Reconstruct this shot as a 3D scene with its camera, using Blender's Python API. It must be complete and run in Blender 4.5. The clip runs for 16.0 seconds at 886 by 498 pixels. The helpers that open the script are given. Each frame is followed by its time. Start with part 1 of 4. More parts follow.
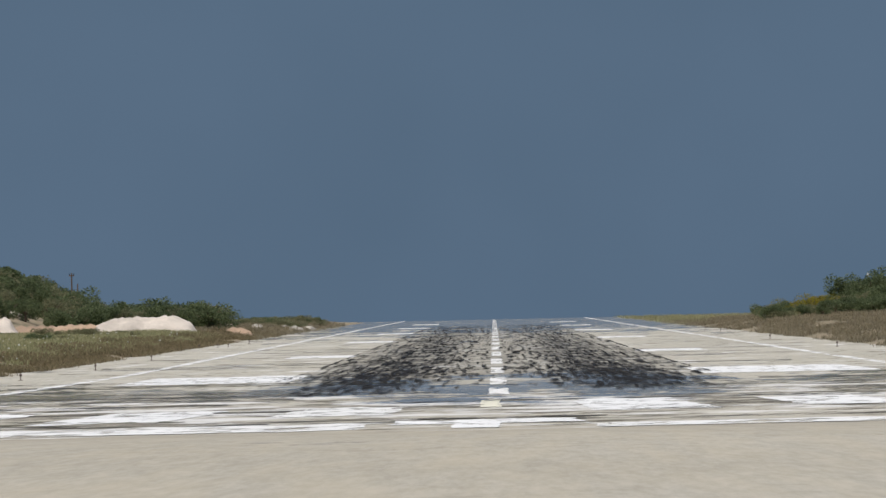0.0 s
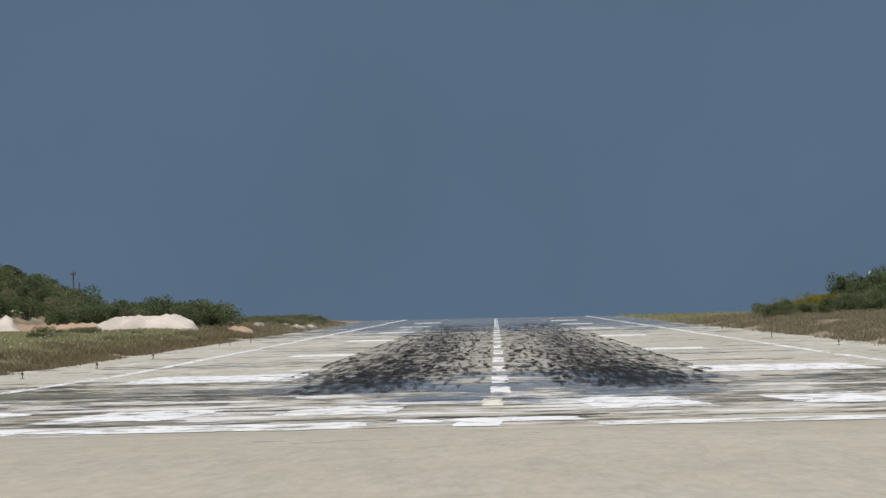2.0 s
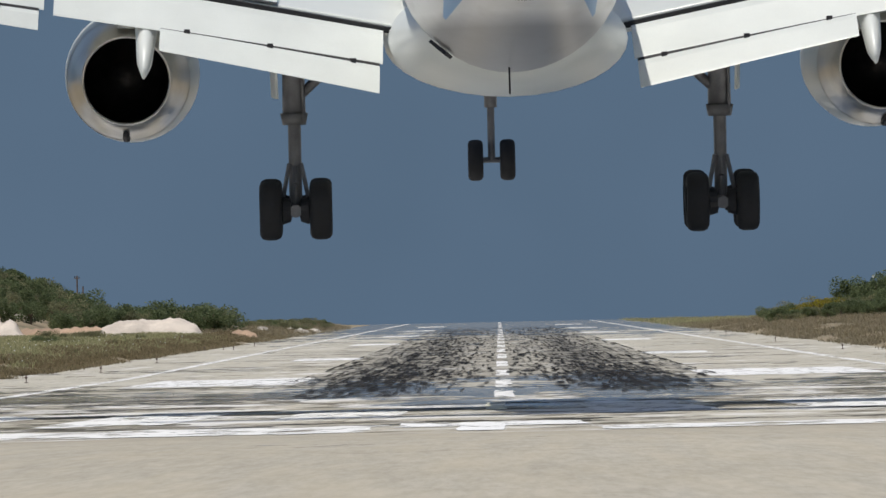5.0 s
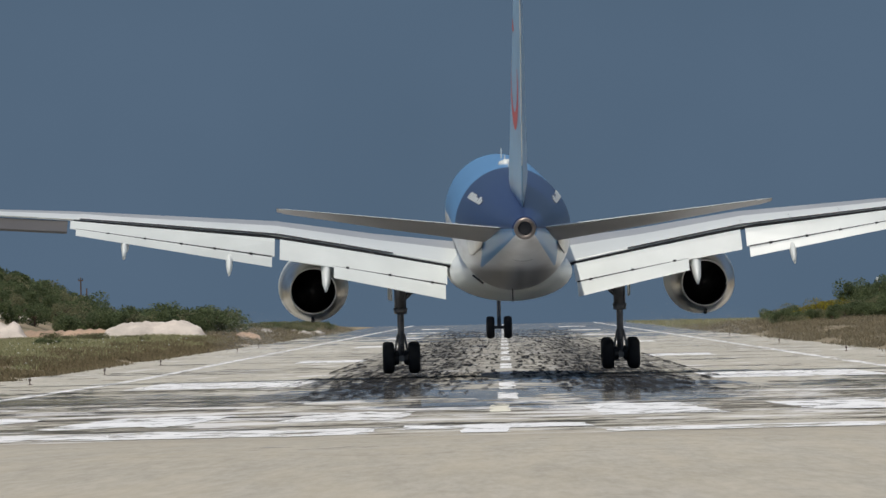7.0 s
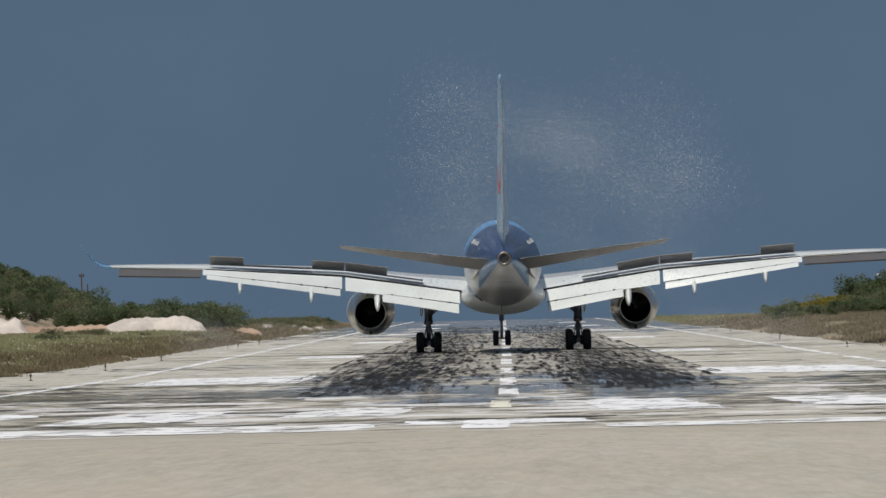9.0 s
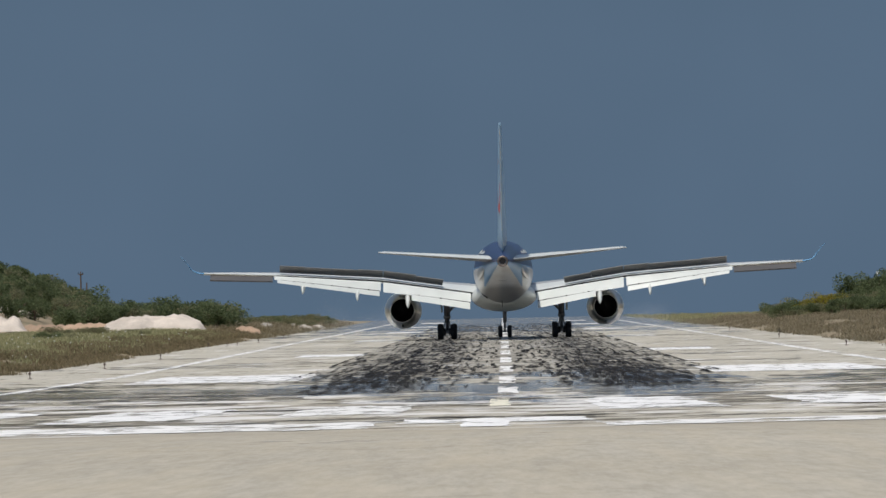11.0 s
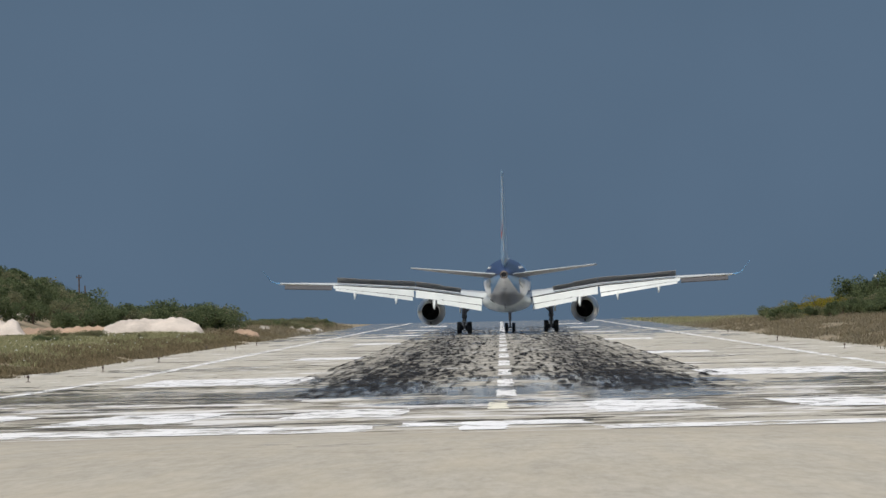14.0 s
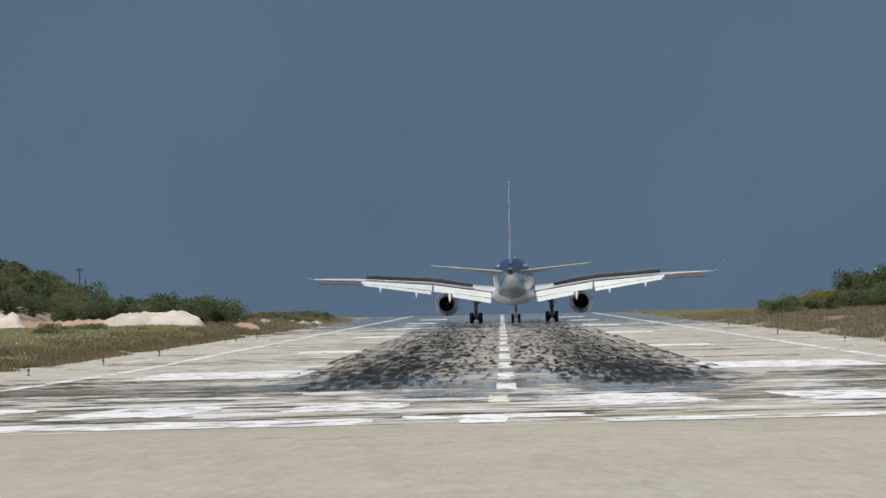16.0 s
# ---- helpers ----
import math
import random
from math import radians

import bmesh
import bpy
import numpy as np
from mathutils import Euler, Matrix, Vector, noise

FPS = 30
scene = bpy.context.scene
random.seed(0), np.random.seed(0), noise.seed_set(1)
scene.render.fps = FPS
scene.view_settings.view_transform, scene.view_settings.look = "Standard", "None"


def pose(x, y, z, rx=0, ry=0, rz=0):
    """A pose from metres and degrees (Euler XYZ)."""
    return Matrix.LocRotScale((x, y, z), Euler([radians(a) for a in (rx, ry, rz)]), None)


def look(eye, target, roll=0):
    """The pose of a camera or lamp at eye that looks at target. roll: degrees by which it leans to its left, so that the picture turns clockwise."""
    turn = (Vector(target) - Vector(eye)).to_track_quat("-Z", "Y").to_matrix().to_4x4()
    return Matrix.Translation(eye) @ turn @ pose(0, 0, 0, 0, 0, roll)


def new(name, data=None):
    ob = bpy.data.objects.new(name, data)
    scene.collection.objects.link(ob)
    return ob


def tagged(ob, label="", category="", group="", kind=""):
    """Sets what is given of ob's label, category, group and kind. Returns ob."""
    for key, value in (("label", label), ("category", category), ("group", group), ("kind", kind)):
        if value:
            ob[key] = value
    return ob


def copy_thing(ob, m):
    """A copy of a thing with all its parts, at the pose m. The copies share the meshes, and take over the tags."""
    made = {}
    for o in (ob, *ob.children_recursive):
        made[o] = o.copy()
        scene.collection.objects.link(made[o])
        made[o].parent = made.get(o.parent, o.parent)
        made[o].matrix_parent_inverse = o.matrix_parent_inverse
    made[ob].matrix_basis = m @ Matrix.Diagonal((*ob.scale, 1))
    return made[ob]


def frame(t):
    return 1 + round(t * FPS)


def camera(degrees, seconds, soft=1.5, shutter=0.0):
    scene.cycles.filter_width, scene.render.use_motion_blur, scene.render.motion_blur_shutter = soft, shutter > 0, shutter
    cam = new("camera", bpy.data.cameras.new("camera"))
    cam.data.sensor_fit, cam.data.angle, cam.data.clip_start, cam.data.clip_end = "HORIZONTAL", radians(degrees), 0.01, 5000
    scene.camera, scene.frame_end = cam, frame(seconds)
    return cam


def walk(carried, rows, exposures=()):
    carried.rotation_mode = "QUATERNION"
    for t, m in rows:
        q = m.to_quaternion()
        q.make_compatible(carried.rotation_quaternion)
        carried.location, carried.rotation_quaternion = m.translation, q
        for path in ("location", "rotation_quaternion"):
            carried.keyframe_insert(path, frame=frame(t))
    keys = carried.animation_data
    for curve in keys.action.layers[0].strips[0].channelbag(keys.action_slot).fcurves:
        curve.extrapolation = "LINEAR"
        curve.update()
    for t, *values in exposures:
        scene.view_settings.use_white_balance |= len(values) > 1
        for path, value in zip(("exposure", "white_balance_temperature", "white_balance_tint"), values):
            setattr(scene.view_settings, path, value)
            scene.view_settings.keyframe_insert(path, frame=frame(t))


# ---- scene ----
# ---------------------------------------------------------------- camera
EYE = Vector((0.27, 0.0, 2.30))
F = 14959.0
cam = camera(6.0, 16.0, soft=1.5)


def aim(dx, dy, roll=-1.25):
    yaw, pitch = (106 + dx) / F, (97 + dy) / F
    way = Vector((-math.sin(yaw) * math.cos(pitch), math.cos(yaw) * math.cos(pitch), math.sin(pitch)))
    return look(EYE, EYE + way * 100, roll)


SWAY = [(0, -19, 2), (0.5, -19, 2), (1, -19.5, 1.5), (1.5, -15.5, -0.5), (2, -16, -0.5), (2.5, -16.5, -1.5),
        (3, -15.5, 1), (3.5, -16.5, 0.5), (4, -16, 1), (4.5, -13, 3.5), (5.5, -6, 9), (6.5, -1, 10.5), (7, -3, 10.5), (7.5, -3, 6.5),
        (8, -3.5, 5), (8.5, -3.5, 4), (9, -1.5, 3), (10.2, -2, 1), (11.5, -3, -1), (12, -1.5, -2), (12.5, 0, 0), (13, -3, 2),
        (13.5, -6, -1), (14, -6, 5.5), (14.5, -7, 8), (15, -6, 2.5), (15.5, -5.5, -2.5), (16, -5, -6.5)]
walk(cam, [(t, aim(dx, dy)) for t, dx, dy in SWAY], [(0, 0.02), (2.9, 0.02), (3.5, 0.1), (4.2, 0.1), (6.3, -0.13), (9.2, -0.12), (11.5, 0.0), (16, 0.02)])

# ---------------------------------------------------------------- sky, sun, exposure
SUN_HEIGHT, SUN_TURN = 72.0, 217.0
world = bpy.data.worlds.new("sky")
scene.world = world
world.use_nodes = True
wn = world.node_tree
sky = wn.nodes.new("ShaderNodeTexSky")
sky.sky_type, sky.sun_disc = "NISHITA", False
sky.sun_elevation, sky.sun_rotation = radians(SUN_HEIGHT), radians(SUN_TURN)
sky.air_density, sky.dust_density, sky.ozone_density = 1.0, 1.5, 1.0
haze = wn.nodes.new("ShaderNodeMix")
haze.data_type, haze.blend_type = "RGBA", "MULTIPLY"
haze.inputs["Factor"].default_value = 1.0
haze.inputs["B"].default_value = (0.95, 0.97, 1.0, 1)
wn.links.new(sky.outputs["Color"], haze.inputs["A"])
wn.links.new(haze.outputs["Result"], wn.nodes["Background"].inputs["Color"])
wn.nodes["Background"].inputs["Strength"].default_value = 0.075
sun = new("sun", bpy.data.lights.new("sun", "SUN"))
sun.data.energy, sun.data.angle, sun.data.color = 3.3, radians(0.53), (1.0, 0.95, 0.87)
a, e = radians(SUN_TURN), radians(SUN_HEIGHT)
sun.matrix_world = look((0, 0, 300), (-math.sin(a) * math.cos(e) * 100, -math.cos(a) * math.cos(e) * 100, 300 - math.sin(e) * 100))


# ---------------------------------------------------------------- materials
def nodes_of(name):
    m = bpy.data.materials.new(name)
    m.use_nodes = True
    t = m.node_tree
    return m, t, t.nodes["Principled BSDF"]


def node(t, kind, **sockets):
    n = t.nodes.new(kind)
    for k, v in sockets.items():
        n.inputs[k].default_value = v
    return n


def noise_at(t, coords, scale, detail=4, size=(1, 1, 1), rough=0.55):
    m = node(t, "ShaderNodeMapping", Scale=size)
    t.links.new(coords, m.inputs["Vector"])
    n = node(t, "ShaderNodeTexNoise", Scale=scale, Detail=detail, Roughness=rough)
    t.links.new(m.outputs["Vector"], n.inputs["Vector"])
    return n.outputs["Fac"]


def ramp(t, fac, stops):
    r = t.nodes.new("ShaderNodeValToRGB")
    while len(r.color_ramp.elements) < len(stops):
        r.color_ramp.elements.new(0.5)
    for el, (p, c) in zip(r.color_ramp.elements, stops):
        el.position = p
        el.color = (*c, 1) if len(c) == 3 else c
    t.links.new(fac, r.inputs["Fac"])
    return r.outputs["Color"]


def mixed(t, fac, a, b, blend="MIX"):
    n = t.nodes.new("ShaderNodeMix")
    n.data_type, n.blend_type = "RGBA", blend
    for key, v in (("Factor", fac), ("A", a), ("B", b)):
        if hasattr(v, "links"):
            t.links.new(v, n.inputs[key])
        elif key == "Factor":
            n.inputs[key].default_value = v
        else:
            n.inputs[key].default_value = (*v, 1)
    return n.outputs["Result"]


def calc(t, op, a, b=0.0, c=0.0):
    n = t.nodes.new("ShaderNodeMath")
    n.operation = op
    for i, v in enumerate((a, b, c)):
        if hasattr(v, "links"):
            t.links.new(v, n.inputs[i])
        else:
            n.inputs[i].default_value = v
    return n.outputs[0]


def surface(name, colour, rough=0.6, metal=0.0, scale=3.0, vary=0.18, bump=0.1, grain=30.0, per_object=0.0):
    """A worn surface: base colour varied by large stains and fine grain, with relief."""
    m, t, p = nodes_of(name)
    co = t.nodes.new("ShaderNodeTexCoord").outputs["Object"]
    big, fine = noise_at(t, co, scale), noise_at(t, co, grain)
    lo, hi = [tuple(min(1, c * k) for c in colour) for k in (1 - vary, 1 + vary)]
    col = ramp(t, big, [(0.3, lo), (0.7, hi)])
    col = mixed(t, 0.5, col, ramp(t, fine, [(0.3, (1 - vary,) * 3), (0.7, (1, 1, 1))]), "MULTIPLY")
    if per_object:
        rnd = t.nodes.new("ShaderNodeObjectInfo").outputs["Random"]
        col = mixed(t, 1.0, col, ramp(t, rnd, [(0, (1 - per_object,) * 3), (1, (1, 1, 1))]), "MULTIPLY")
    t.links.new(col, p.inputs["Base Color"])
    t.links.new(calc(t, "MULTIPLY_ADD", big, 0.25 * rough, 0.87 * rough), p.inputs["Roughness"])
    p.inputs["Metallic"].default_value = metal
    b = node(t, "ShaderNodeBump", Strength=bump, Distance=0.02)
    t.links.new(fine, b.inputs["Height"])
    t.links.new(b.outputs["Normal"], p.inputs["Normal"])
    return m


def leafy(name, dark, light):
    m, t, p = nodes_of(name)
    isl = t.nodes.new("ShaderNodeNewGeometry").outputs["Random Per Island"]
    co = t.nodes.new("ShaderNodeTexCoord").outputs["Object"]
    col = ramp(t, isl, [(0.0, dark), (1.0, light)])
    col = mixed(t, 0.6, col, ramp(t, noise_at(t, co, 0.6), [(0.35, (0.55, 0.6, 0.5)), (0.65, (1, 1, 1))]), "MULTIPLY")
    t.links.new(col, p.inputs["Base Color"])
    p.inputs["Roughness"].default_value = 0.75
    p.inputs["Specular IOR Level"].default_value = 0.2
    thin = t.nodes.new("ShaderNodeBsdfTranslucent")
    t.links.new(col, thin.inputs["Color"])
    mix = t.nodes.new("ShaderNodeMixShader")
    mix.inputs[0].default_value = 0.5
    t.links.new(p.outputs[0], mix.inputs[1])
    t.links.new(thin.outputs[0], mix.inputs[2])
    t.links.new(mix.outputs[0], t.nodes["Material Output"].inputs["Surface"])
    return m


WHITE = surface("white_paint", (0.67, 0.695, 0.665), 0.32, scale=0.5, vary=0.05, bump=0.02)
FLAP_WHITE = surface("flap_paint", (0.645, 0.675, 0.645), 0.4, scale=0.7, vary=0.06, bump=0.03)
WING_GREY = surface("wing_grey_paint", (0.105, 0.1, 0.095), 0.4, scale=0.5, vary=0.1, bump=0.03)
# white tailplane's underside, with its shade put into a darker grey
STAB_SHADED = surface("tailplane_shaded_underside", (0.24, 0.232, 0.218), 0.42, scale=0.5, vary=0.1, bump=0.03)
WING_TOP = surface("wing_top_grey", (0.36, 0.37, 0.375), 0.4, scale=0.5, vary=0.08, bump=0.02)
SPOILER_GREY = surface("spoiler_grey", (0.21, 0.205, 0.2), 0.6, scale=1, vary=0.15)
SKY_BLUE = surface("light_blue_paint", (0.17, 0.38, 0.62), 0.28, scale=0.5, vary=0.05, bump=0.01)
FIN_BLUE = surface("fin_paint", (0.3, 0.47, 0.62), 0.3, scale=0.5, vary=0.08, bump=0.01)
RED = surface("red_paint", (0.62, 0.07, 0.05), 0.35, scale=1, vary=0.06)
BARE = surface("bare_metal", (0.62, 0.6, 0.56), 0.3, 0.9, scale=1.5, vary=0.12)
NOZZLE = surface("burnt_metal", (0.09, 0.08, 0.075), 0.6, 0.5, scale=3, vary=0.3)
APU_METAL = surface("heat_stained_metal", (0.26, 0.22, 0.19), 0.45, 0.7, scale=3, vary=0.25)
DARK = surface("dark_parts_and_gap_shade", (0.02, 0.02, 0.022), 0.7, scale=4, vary=0.2)
TYRE = surface("tyre_rubber", (0.018, 0.018, 0.019), 0.85, scale=6, vary=0.25)
RIM = surface("wheel_rim", (0.22, 0.22, 0.22), 0.45, 0.6, scale=6, vary=0.2)
STRUT = surface("gear_strut_paint", (0.16, 0.16, 0.165), 0.45, 0.3, scale=4, vary=0.25)
PILE = surface("quarry_sand", (0.6, 0.53, 0.455), 0.95, scale=0.5, vary=0.22, bump=0.6, grain=6)
EARTH = surface("bare_earth", (0.4, 0.28, 0.19), 0.95, scale=0.4, vary=0.3, bump=0.6, grain=5)
ROCK = surface("pale_rock", (0.5, 0.46, 0.4), 0.9, scale=1, vary=0.25, bump=0.5, grain=6)
WOOD = surface("weathered_pole_wood", (0.16, 0.11, 0.08), 0.9, scale=2, vary=0.3)
BARK = surface("bark", (0.12, 0.09, 0.06), 0.95, scale=3, vary=0.3, bump=0.6)
LEAF = leafy("maquis_leaves", (0.1, 0.13, 0.065), (0.22, 0.26, 0.13))
LEAF_WARM = leafy("olive_leaves", (0.17, 0.18, 0.1), (0.3, 0.29, 0.17))
BROOM = leafy("broom_flowers", (0.14, 0.14, 0.03), (0.42, 0.34, 0.04))
GRASS_DRY = leafy("dry_grass", (0.19, 0.158, 0.105), (0.34, 0.292, 0.205))
GRASS_GREEN = leafy("green_grass", (0.22, 0.225, 0.115), (0.46, 0.44, 0.26))
GRASS_RUST = leafy("rusty_grass", (0.13, 0.105, 0.06), (0.29, 0.235, 0.145))
LAMP_DARK = surface("lamp_housing", (0.13, 0.09, 0.075), 0.6, vary=0.2)


def runway_material():
    """Pale worn concrete with dark streaks, stains, rubber, and glossy patches that stand in for heat mirage of the low
    sky.
    """
    m, t, p = nodes_of("runway_concrete")
    co = t.nodes.new("ShaderNodeTexCoord").outputs["Object"]
    xyz = t.nodes.new("ShaderNodeSeparateXYZ")
    t.links.new(co, xyz.inputs[0])
    x, y = xyz.outputs["X"], xyz.outputs["Y"]
    big = noise_at(t, co, 0.12, 5, (1, 0.25, 1))
    fine = noise_at(t, co, 9.0, 6, (1.0, 0.06, 1))
    col = ramp(t, big, [(0.3, (0.36, 0.333, 0.278)), (0.55, (0.43, 0.402, 0.342)), (0.75, (0.49, 0.467, 0.412))])
    col = mixed(t, 0.48, col, ramp(t, fine, [(0.3, (0.7, 0.69, 0.66)), (0.62, (1, 1, 1))]), "MULTIPLY")
    grit = noise_at(t, co, 26.0, 5, (1.0, 0.045, 1), 0.7)
    col = mixed(t, 0.55, col, ramp(t, grit, [(0.35, (0.8, 0.79, 0.76)), (0.62, (1.08, 1.07, 1.05))]), "MULTIPLY")
    warm = noise_at(t, co, 1.3, 7, (2.5, 0.09, 1), 0.65)
    col = mixed(t, ramp(t, warm, [(0.42, (0, 0, 0)), (0.68, (0.38,) * 3)]), col, (0.5, 0.44, 0.33))
    # the runway's own slabs are paler and greyer than the sandy apron before them
    slabs = calc(t, "MINIMUM", calc(t, "MAXIMUM", calc(t, "MULTIPLY", calc(t, "SUBTRACT", y, 84), 0.05), 0.0), 1.0)
    col = mixed(t, slabs, col, mixed(t, 1.0, col, (1.14, 1.17, 1.21), "MULTIPLY"))
    # hairline cracks
    bend = noise_at(t, co, 0.35, 6, (1, 0.6, 1), 0.6)
    crack = calc(t, "ABSOLUTE", calc(t, "SUBTRACT", bend, 0.5))
    crack = calc(t, "MULTIPLY", ramp(t, crack, [(0.0, (1, 1, 1)), (0.012, (0, 0, 0))]), ramp(t, noise_at(t, co, 0.11), [(0.52, (0, 0, 0)), (0.62, (0.45,) * 3)]))
    col = mixed(t, crack, col, (0.2, 0.18, 0.15))
    # dark streaks across the slabs, thickest on the worn threshold
    near = calc(t, "SUBTRACT", 1.0, calc(t, "MULTIPLY", calc(t, "ABSOLUTE", calc(t, "SUBTRACT", y, 150)), 0.012))
    worn = calc(t, "MULTIPLY", calc(t, "MAXIMUM", near, 0.0), calc(t, "MINIMUM", calc(t, "MULTIPLY", calc(t, "MAXIMUM", calc(t, "SUBTRACT", y, 72), 0.0), 0.06), 1.0))
    clean = calc(t, "MINIMUM", calc(t, "MAXIMUM", calc(t, "MULTIPLY", calc(t, "SUBTRACT", 78, y), 0.2), 0.0), 1.0)
    for scale, cut, soft, tone in ((0.14, 0.6, 0.02, (0.085, 0.075, 0.052)), (0.4, 0.61, 0.025, (0.14, 0.125, 0.1)), (0.06, 0.6, 0.12, (0.3, 0.275, 0.23))):
        dark_line = noise_at(t, co, scale, 9, (3.0, 1.0, 1), 0.66)
        dark_line = calc(t, "SUBTRACT", calc(t, "MULTIPLY_ADD", worn, 0.1, dark_line), calc(t, "MULTIPLY", clean, 0.3))
        col = mixed(t, ramp(t, dark_line, [(cut, (0, 0, 0)), (cut + soft, (0.85,) * 3)]), col, tone)
    # bleached patches
    pale = noise_at(t, co, 0.1, 9, (3.5, 1.0, 1), 0.66)
    pale = calc(t, "SUBTRACT", calc(t, "MULTIPLY_ADD", worn, 0.1, pale), calc(t, "MULTIPLY", clean, 0.3))
    col = mixed(t, ramp(t, pale, [(0.58, (0, 0, 0)), (0.63, (0.9,) * 3)]), col, (0.68, 0.67, 0.65))
    # smeared tyre rubber in two lanes of the touchdown zone
    off = calc(t, "ABSOLUTE", calc(t, "SUBTRACT", x, 0.35))
    spread = calc(t, "MINIMUM", calc(t, "MULTIPLY_ADD", calc(t, "MAXIMUM", calc(t, "SUBTRACT", y, 190), 0.0), 0.008, 1.55), 2.7)
    lane = calc(t, "DIVIDE", calc(t, "SUBTRACT", off, 3.6), spread)
    lane = calc(t, "SUBTRACT", 1.0, calc(t, "MULTIPLY", lane, lane))
    lane = calc(t, "MAXIMUM", lane, calc(t, "MINIMUM", calc(t, "MAXIMUM", calc(t, "MULTIPLY", calc(t, "SUBTRACT", y, 195), 0.005), 0.0), 0.5))
    lane = calc(t, "MULTIPLY", lane, calc(t, "LESS_THAN", off, 6.5))
    start = calc(t, "MINIMUM", calc(t, "MAXIMUM", calc(t, "MULTIPLY", calc(t, "SUBTRACT", y, 180), 0.022), 0.0), 1.0)
    fade = calc(t, "MINIMUM", calc(t, "MAXIMUM", calc(t, "MULTIPLY", calc(t, "SUBTRACT", 900, y), 0.0024), 0.0), 1.0)
    smear = noise_at(t, co, 0.9, 8, (1.0, 0.14, 1), 0.7)
    smear = ramp(t, smear, [(0.4, (0.12, 0.12, 0.12)), (0.57, (1, 1, 1))])
    smear = calc(t, "MULTIPLY", calc(t, "MULTIPLY", smear, calc(t, "MULTIPLY", start, fade)), calc(t, "MULTIPLY", lane, 0.96))
    col = mixed(t, smear, col, (0.022, 0.025, 0.03))
    t.links.new(col, p.inputs["Base Color"])
    p.inputs["Roughness"].default_value = 0.9
    p.inputs["Specular IOR Level"].default_value = 0.1
    b = node(t, "ShaderNodeBump", Strength=0.2, Distance=0.01)
    t.links.new(fine, b.inputs["Height"])
    t.links.new(b.outputs["Normal"], p.inputs["Normal"])
    # glossy patches standing in for heat mirage, which mirror the low sky
    mirage = noise_at(t, co, 1.0, 8, (0.22, 0.03, 1), 0.68)
    mirage = calc(t, "MULTIPLY_ADD", noise_at(t, co, 1.0, 8, (1.2, 0.22, 1), 0.7), 0.45, calc(t, "MULTIPLY", mirage, 0.62))
    far = calc(t, "MULTIPLY", calc(t, "SUBTRACT", y, 430), 0.0005)
    zone = calc(t, "SUBTRACT", 1.0, calc(t, "MULTIPLY", calc(t, "ABSOLUTE", calc(t, "SUBTRACT", y, 205)), 0.009))
    lift = calc(t, "MAXIMUM", calc(t, "MINIMUM", far, 0.22), calc(t, "MULTIPLY", calc(t, "MAXIMUM", zone, 0.0), 0.15))
    lift = calc(t, "MULTIPLY", lift, calc(t, "MINIMUM", calc(t, "MULTIPLY", calc(t, "MAXIMUM", calc(t, "SUBTRACT", y, 78), 0.0), 0.05), 1.0))
    lift = calc(t, "ADD", lift, calc(t, "MULTIPLY", calc(t, "MULTIPLY", lane, start), calc(t, "MULTIPLY", calc(t, "MAXIMUM", zone, 0.0), 0.17)))
    amount = calc(t, "MULTIPLY", calc(t, "SUBTRACT", calc(t, "ADD", mirage, lift), 0.63), 12.0)
    amount = calc(t, "MINIMUM", calc(t, "MAXIMUM", amount, 0.0), 0.8)
    gloss = node(t, "ShaderNodeBsdfGlossy", Roughness=0.04, Color=(0.9, 0.93, 0.97, 1))
    mix = t.nodes.new("ShaderNodeMixShader")
    t.links.new(amount, mix.inputs[0])
    t.links.new(p.outputs[0], mix.inputs[1])
    t.links.new(gloss.outputs[0], mix.inputs[2])
    t.links.new(mix.outputs[0], t.nodes["Material Output"].inputs["Surface"])
    return m


def rubber_material():
    m, t, p = nodes_of("tyre_rubber_deposit")
    isl = t.nodes.new("ShaderNodeNewGeometry").outputs["Random Per Island"]
    t.links.new(ramp(t, isl, [(0, (0.014, 0.014, 0.015)), (0.7, (0.04, 0.039, 0.038)), (1, (0.09, 0.085, 0.08))]), p.inputs["Base Color"])
    p.inputs["Roughness"].default_value = 0.9
    p.inputs["Specular IOR Level"].default_value = 0.12
    # thinly rubbed on: the concrete shows through
    co = t.nodes.new("ShaderNodeTexCoord").outputs["Object"]
    thin = calc(t, "MULTIPLY", noise_at(t, co, 2.0, 6, (1.5, 0.15, 1), 0.7), calc(t, "MULTIPLY_ADD", isl, 0.9, 0.5))
    clear = t.nodes.new("ShaderNodeBsdfTransparent")
    mix = t.nodes.new("ShaderNodeMixShader")
    t.links.new(calc(t, "MINIMUM", thin, 0.9), mix.inputs[0])
    t.links.new(p.outputs[0], mix.inputs[1])
    t.links.new(clear.outputs[0], mix.inputs[2])
    t.links.new(mix.outputs[0], t.nodes["Material Output"].inputs["Surface"])
    return m


RUNWAY = runway_material()
RUBBER = rubber_material()


